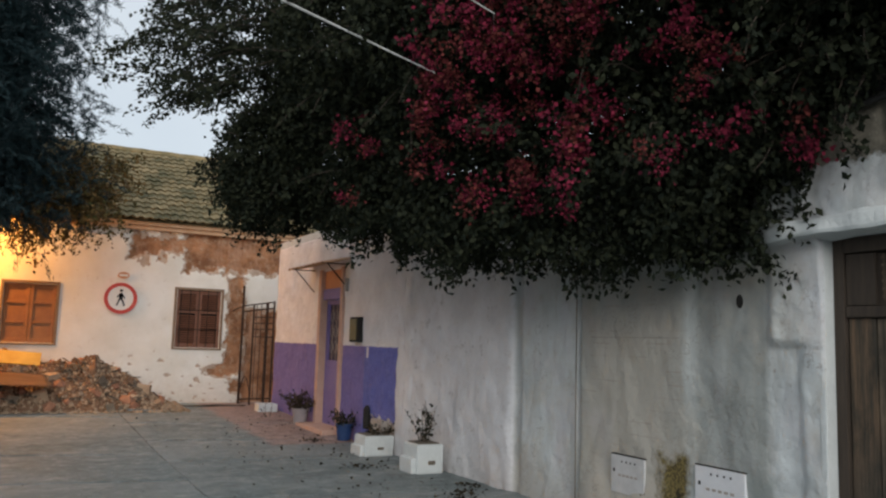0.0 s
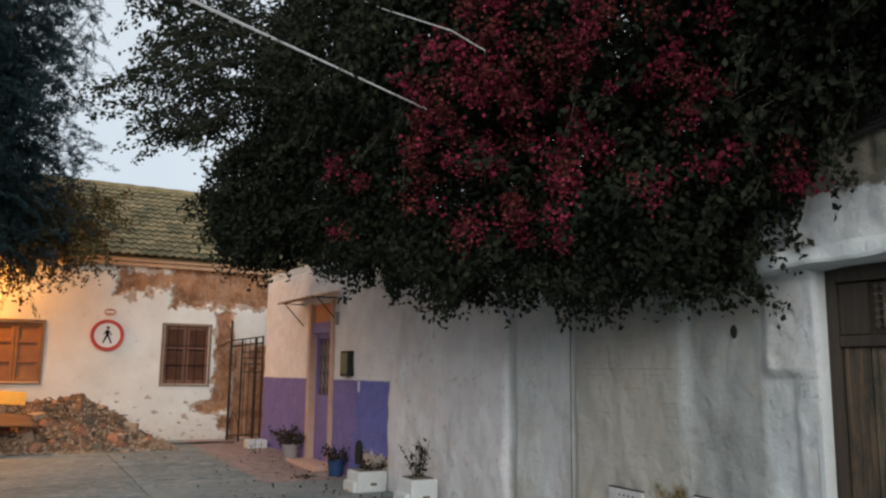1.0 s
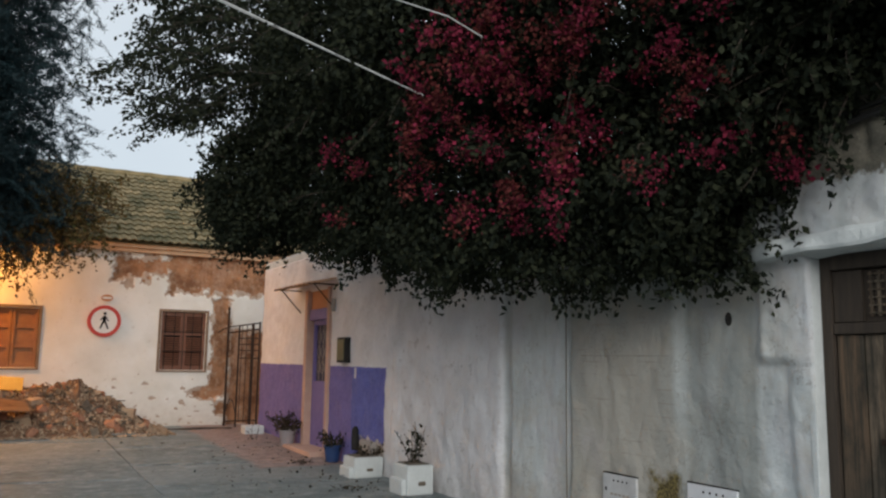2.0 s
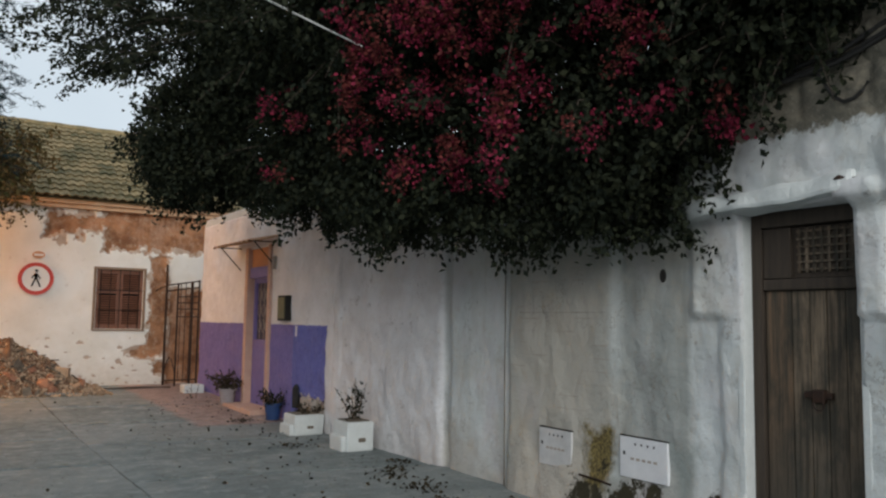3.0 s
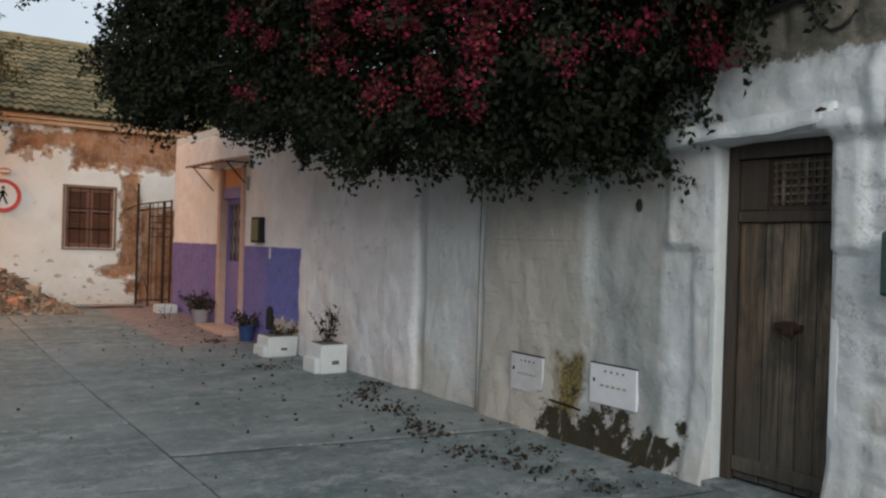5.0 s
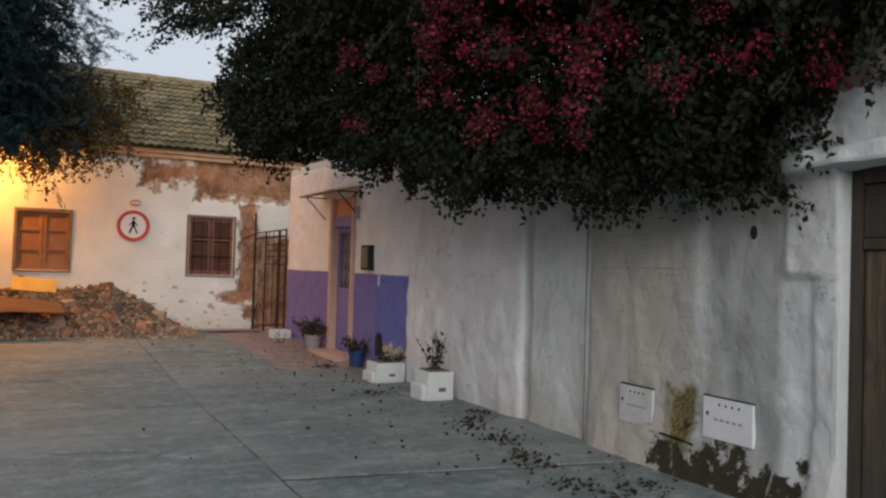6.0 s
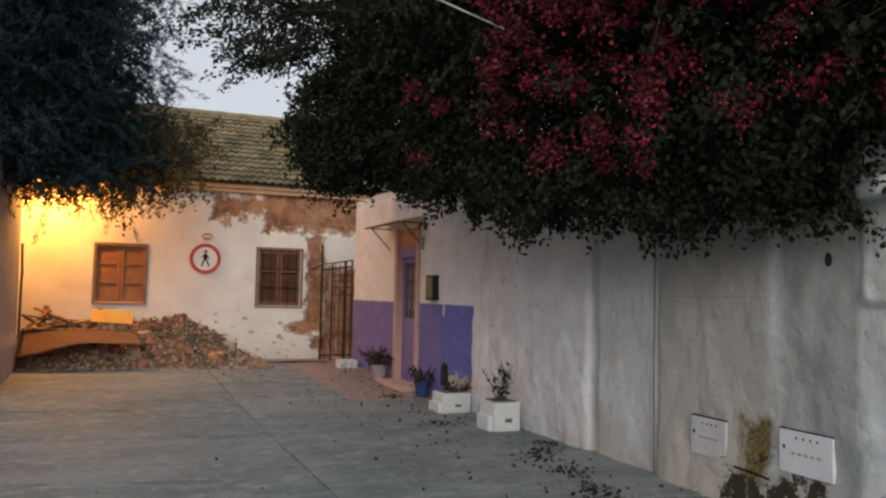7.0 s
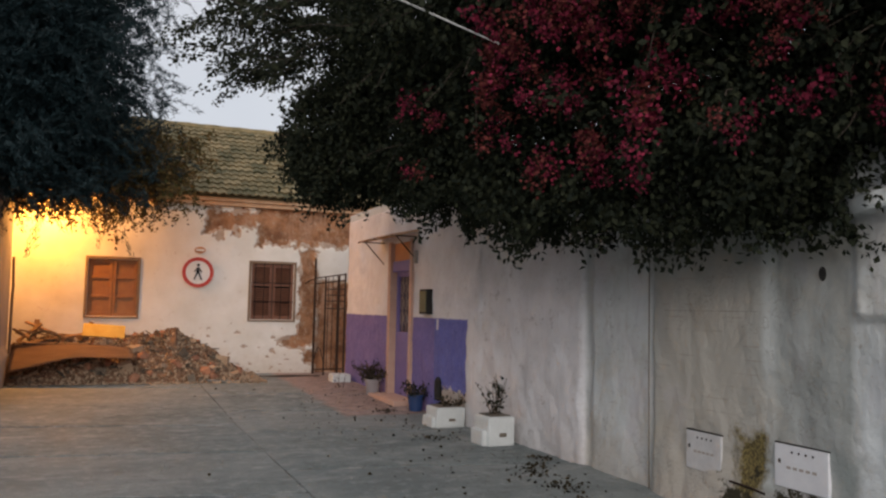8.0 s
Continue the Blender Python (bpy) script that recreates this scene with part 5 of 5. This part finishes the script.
GLOW.b.inputs["Emission Color"].default_value = (1.0, 0.55, 0.14, 1)
GLOW.b.inputs["Emission Strength"].default_value = 30
GLOW = GLOW.done((0.9, 0.7, 0.4), 0.4)


def build_lamp():
    x, y, z = LAMP
    root = thing("street_lamp", "lit sodium street lamp on a wall bracket behind leaves", "street lamp", at=(-1.0, y, z))
    r = x + 1.0
    part("wall_plate", box_bm(-0.02, 0.03, -0.06, 0.06, -0.1, 0.16, 0.008), FRAME_GREY, root)
    part("arm", tube_bm([(0.0, 0, 0.05), (r * 0.4, 0, 0.14), (r * 0.75, 0, 0.15), (r, 0, 0.10)], 0.022, 8), FRAME_GREY, root, smooth=True)
    part("hood", lathe_bm([(0.05, 0.12), (0.13, 0.07), (0.17, 0.02), (0.17, 0.0), (0.16, 0.0), (0.12, 0.05)], 20, (r, 0, -0.02)), FRAME_GREY, root, "grey metal hood")
    part("bulb", lathe_bm([(0.03, 0.0), (0.06, -0.05), (0.07, -0.10), (0.05, -0.15), (0.015, -0.17)], 16, (r, 0, -0.02)), GLOW, root, "glowing amber bulb", True)


def build_rubble():
    rng = np.random.default_rng(8)

    def height(x, y):
        top = np.interp(x, [-0.9, -0.3, 0.6, 1.3, 1.75, 2.1, 2.6, 3.0, 3.3], [0.55, 0.66, 0.66, 0.72, 0.80, 0.70, 0.42, 0.12, 0.0])
        f = np.interp(y, [15.45, 15.8, 16.35, 16.7, 17.0], [0.0, 0.42, 1.0, 0.9, 0.72])
        edge = np.interp(x, [2.4, 3.3], [1.0, 0.4])
        return top * min(1.0, f * (1.0 + 0.1 * edge))

    root = thing("rubble_heap", "heap of earth, broken brick and stones against the facade", "rubble heap", at=(1.2, 16.3, ground_z(0, 16.3)))
    gz = ground_z(0, 16.3)
    bm = bmesh.new()
    nx, ny = 84, 34
    grid = []
    for j in range(ny + 1):
        row = []
        for i in range(nx + 1):
            x, y = -0.9 + 4.25 * i / nx, 15.4 + 1.58 * j / ny
            h = height(x, y)
            h += h * (0.30 * nz3(x * 3, y * 3, 1) + 0.22 * nz3(x * 9, y * 9, 4) + 0.12 * nz3(x * 20, y * 20, 5)) - (0.03 if h < 0.02 else 0)
            row.append(bm.verts.new((x - 1.2, y - 16.3, h + ground_z(x, y) - gz)))
        grid.append(row)
    for a, b in zip(grid, grid[1:]):
        for i in range(nx):
            bm.faces.new((a[i], a[i + 1], b[i + 1], b[i]))
    part("earth", bm, plain("rubble_earth", (0.085, 0.045, 0.026), (0.21, 0.12, 0.07), 9, 0.95, bump=0.9), root, "loose brown earth")
    rock_mats = [plain("brick_rubble", (0.20, 0.085, 0.05), (0.34, 0.17, 0.10), 12, 0.95, per_object=0.6), plain("stone_rubble", (0.22, 0.145, 0.095), (0.42, 0.31, 0.21), 12, 0.95, per_object=0.6),
                 plain("dark_rubble", (0.08, 0.06, 0.045), (0.18, 0.14, 0.10), 12, 0.95, per_object=0.4)]
    metas = []
    for k in range(9):
        bm = bmesh.new()
        if k % 2:
            bmesh.ops.create_cube(bm, size=1.5)
            bmesh.ops.subdivide_edges(bm, edges=bm.edges[:], cuts=1)
        else:
            bmesh.ops.create_icosphere(bm, subdivisions=1, radius=1.0)
        sc = rng.uniform(0.35, 1.25, 3)
        for v in bm.verts:
            f = 1 + 0.35 * nz3(v.co.x * 1.4 + k * 5, v.co.y * 1.4, v.co.z * 1.4)
            v.co = Vector((v.co.x * sc[0] * f, v.co.y * sc[1] * f, v.co.z * sc[2] * f))
        me = bpy.data.meshes.new("rubble_stone")
        bm.to_mesh(me)
        bm.free()
        me.materials.append(rock_mats[k % 3])
        metas.append(me)
    made = 0
    while made < 290:
        x, y = rng.uniform(-0.8, 3.2), rng.uniform(15.45, 16.9)
        h = height(x, y)
        if h < 0.03:
            continue
        ob = new("rubble_stone", metas[rng.integers(9)])
        ob.matrix_world = Matrix.Translation((x - 1.2, y - 16.3, h + ground_z(x, y) - gz)) @ pose(0, 0, 0, *rng.uniform(0, 360, 3)) @ Matrix.Scale((0.025 + 0.115 * rng.random() ** 2.0) * (1.15 if x > 1.8 else 1), 4)
        ob.parent = root
        made += 1
    C, Dr, S = [], [], []
    for k in range(5200):
        x, y = rng.uniform(-0.85, 3.4), rng.uniform(15.3, 16.95)
        h = height(x, y)
        C.append((x - 1.2, y - 16.3, h * (1 + 0.25 * nz3(x * 3, y * 3, 1)) + 0.02 + ground_z(x, y) - gz))
        Dr.append(rng.normal(size=3))
        S.append(rng.uniform(0.02, 0.085))
    ch = new("debris", leaf_mesh("debris", np.array(C), np.array(Dr), np.array(S), rock_mats[1], 0.8, 0.5, rng))
    ch.parent = root
    tagged(ch, "small chips and splinters", kind="stuff")

    sticks = bmesh.new()
    for k in range(70):
        x, y = rng.uniform(-0.8, 2.6), rng.uniform(15.6, 16.8)
        m = Matrix.Translation((x - 1.2, y - 16.3, height(x, y) + 0.03 + ground_z(x, y) - gz)) @ pose(0, 0, 0, rng.uniform(-15, 15), rng.uniform(-25, 25), rng.uniform(0, 180))
        ln = rng.uniform(0.1, 0.3)
        add_box(sticks, -ln, ln, -0.015, 0.015, -0.008, 0.008, 0, m)
    tagged(part("wood_litter", sticks, OLD_WOOD, root), "broken wood splinters", kind="stuff")

    # bent sheet of plywood lying on the heap
    bm = bmesh.new()
    nx, ny = 24, 8
    grid = []
    for j in range(ny + 1):
        row = []
        v = j / ny
        for i in range(nx + 1):
            u = i / nx
            x = -0.84 + 1.98 * u - 0.1 * v * u
            y = 15.30 + 0.62 * v
            z = gz + (0.20 + 0.27 * math.sin(min(1, u * 1.35) * math.pi / 2) - 0.05 * u * u) * (1 - v) + (0.60 + 0.05 * math.sin(u * 3.4)) * v - 0.03 * nz3(u * 3, v * 2, 0)
            row.append(bm.verts.new((x, y, z)))
        grid.append(row)
    for a, b in zip(grid, grid[1:]):
        for i in range(nx):
            bm.faces.new((a[i], a[i + 1], b[i + 1], b[i]))
    bmesh.ops.solidify(bm, geom=bm.faces[:], thickness=0.02)
    sheet = link("plywood_sheet", bm, plain("dirty_plywood", (0.24, 0.13, 0.07), (0.36, 0.21, 0.12), 3, 0.8, stretch=(0.5, 3, 6)), smooth=True)
    tagged(sheet, "long bent brown plywood sheet lying on rubble", "board")
    # yellow board
    y = link("yellow_board", box_bm(-0.36, 0.36, -0.012, 0.012, -0.14, 0.14, 0.004), plain("yellow_board_paint", (0.50, 0.30, 0.05), (0.62, 0.42, 0.10), 5, 0.7))
    y.matrix_world = pose(0.60, 16.42, gz + 0.86, -38, 4, 0)
    tagged(y, "yellow painted board lying on rubble", "board")
    plank = plain("scrap_timber", (0.13, 0.075, 0.04), (0.27, 0.16, 0.09), 4, 0.85, stretch=(0.6, 6, 6), per_object=0.5)
    spots = ((-0.35, 16.45, 0.84, 0.9, 18, 12), (-0.1, 16.35, 0.80, 1.0, 24, -8), (-0.45, 16.2, 0.74, 0.8, -8, 25), (0.0, 16.55, 0.84, 0.8, -30, 3), (-0.55, 16.6, 0.85, 0.55, 70, -70), (-0.2, 16.1, 0.70, 1.1, 5, 2),
             (0.25, 15.95, 0.66, 0.7, -4, 1), (1.25, 16.7, 0.80, 0.9, 3, 4), (0.33, 16.62, 0.92, 0.35, 40, -65), (-0.6, 16.3, 0.78, 0.7, 35, 30), (-0.3, 16.5, 0.90, 0.9, -15, 22), (-0.62, 16.45, 0.88, 0.5, 10, -40), (-0.15, 16.25, 0.84, 0.8, 30, 18), (-0.5, 16.15, 0.70, 0.6, 60, 5))
    for k, (px, py, pz, ln, yaw, tilt) in enumerate(spots):
        bm = box_bm(-ln / 2, ln / 2, -0.045, 0.045, -0.014, 0.014, 0.004)
        ob = link("timber_plank", bm, plank)
        ob.matrix_world = pose(px, py, gz + pz - 0.06, 12 * (k % 3), tilt, yaw)
        tagged(ob, "broken scrap timber plank on the rubble heap", "plank", "scrap planks")
    tyre = link("bent_hoop", tube_bm([(-0.35 + 0.24 * math.cos(k * math.tau / 20), 16.15 + 0.1 * math.sin(k * math.tau / 20), gz + 0.72 + 0.13 * math.sin(k * math.tau / 20)) for k in range(21)], 0.02, 6), DARK_WOOD)
    tagged(tyre, "dark bent hoop among scrap timber", "scrap")
    s = link("flat_slab", box_bm(-0.42, 0.42, -0.2, 0.2, 0, 0.03, 0.008), CONCRETE)
    s.matrix_world = pose(2.75, 15.62, ground_z(0, 15.62) + 0.002, 0, 3, 6)
    tagged(s, "flat broken concrete slab at the foot of rubble", "slab")
    for k in range(3):
        hz = link("hose", tube_bm([(2.9 + 0.1 * i, 16.35 + 0.05 * k + 0.10 * math.sin(i * 0.5 + k) - 0.01 * i, ground_z(0, 16.4) + 0.012 + 0.25 * max(0, (3 - i) / 3)) for i in range(18)], 0.009, 5), DARK_WOOD)
        tagged(hz, "thin dark hose trailing along the facade foot", "hose", "hoses on the ground")


def build_cables():
    def sag(a, b, drop, n=24):
        a, b = Vector(a), Vector(b)
        return [a.lerp(b, i / n) - Vector((0, 0, drop * 4 * (i / n) * (1 - i / n))) for i in range(n + 1)]

    for k in range(2):
        ob = link("overhead_cable", tube_bm(sag((3.12, 5.44 - 0.02 * k, 3.45 - 0.012 * k), (-1.0, 11.95, 7.85 + 0.06 * k), 0.03), 0.0065, 6), WIRE)
        tagged(ob, "pale overhead cable running into the bougainvillea", "cable", "overhead cables")
    ob = link("overhead_cable", tube_bm([(2.95, 6.4, 4.68), (2.84, 5.6, 4.23), (2.8, 4.95, 3.88), (2.9, 4.65, 3.71), (3.2, 4.72, 3.66), (3.6, 5.4, 3.8)], 0.005, 6), WIRE)
    tagged(ob, "thin grey cable looping over the bougainvillea", "cable", "overhead cables")
    p = link("wall_pipe", tube_bm([(-0.86, 15.75, 0.62), (-0.86, 15.75, 1.6), (-0.85, 15.73, 1.75), (-0.86, 15.75, 1.9), (-0.87, 15.75, 2.25)], 0.022, 8), FRAME_BROWN)
    tagged(p, "thin brown drainpipe on the rendered wall", "pipe", "pipes on the rendered wall")
    p = link("wall_pipe", tube_bm([(-0.9, 16.2, 2.95), (-0.9, 16.2, 3.5), (-0.9, 16.2, 4.1)], 0.022, 8), IRON)
    tagged(p, "short dark pipe beside the street lamp", "pipe", "pipes on the rendered wall")
    b = link("eave_box", box_bm(1.42, 1.58, FY - 0.22, FY - 0.02, 3.36, 3.52, 0.01), FRAME_GREY)
    tagged(b, "small grey box under the eaves", "box")


def build_litter():
    """Fallen leaves and bracts, thickest along the foot of the wall."""
    rng = np.random.default_rng(3)
    C, Dr, S = [], [], []
    heaps = [(4.21, 9.22, 0.13), (4.86, 7.7, 0.07), (4.38, 7.11, 0.14), (4.55, 7.35, 0.10), (4.17, 5.61, 0.12), (4.23, 5.92, 0.10), (4.07, 4.96, 0.13), (4.18, 4.55, 0.14), (4.31, 3.97, 0.15), (4.45, 11.6, 0.12), (4.5, 4.8, 0.12), (4.35, 6.5, 0.12)]
    for k in range(1500):
        if rng.random() < 0.62:
            hx, hy, r = heaps[rng.integers(len(heaps))]
            x, y = hx + rng.normal() * r * 0.8, hy + rng.normal() * r * 1.0
        else:
            x, y = 4.95 - abs(rng.normal()) * 1.15, rng.uniform(2.5, 14.5)
        if x > 4.9 or x < 1.0:
            continue
        C.append((x, y, ground_z(x, y) + 0.012 + rng.uniform(0, 0.012)))
        d = rng.normal(size=3)
        d[2] *= 0.25
        Dr.append(d)
        S.append(0.012 + 0.045 * rng.random() ** 1.8)
    ob = new("fallen_leaves", leaf_mesh("fallen_leaves", np.array(C), np.array(Dr), np.array(S), DRY_LEAF, 0.7, 0.5, rng))
    tagged(ob, "dry dark fallen leaves scattered on the concrete", "leaves", kind="stuff")
    grit = new("grit", leaf_mesh("grit", np.array([(x, y, ground_z(x, y) + 0.008) for x, y in zip(rng.uniform(0.5, 4.6, 900), rng.uniform(3.5, 13, 900))]), rng.normal(size=(900, 3)), rng.uniform(0.008, 0.022, 900), rock_grit, 0.9, 0.6, rng))
    tagged(grit, "small grey grit on the concrete", "grit", kind="stuff")


rock_grit = plain("pale_grit", (0.10, 0.10, 0.095), (0.26, 0.26, 0.25), 10, 0.95)
build_signs()
build_lamp()
build_rubble()
build_cables()
build_litter()
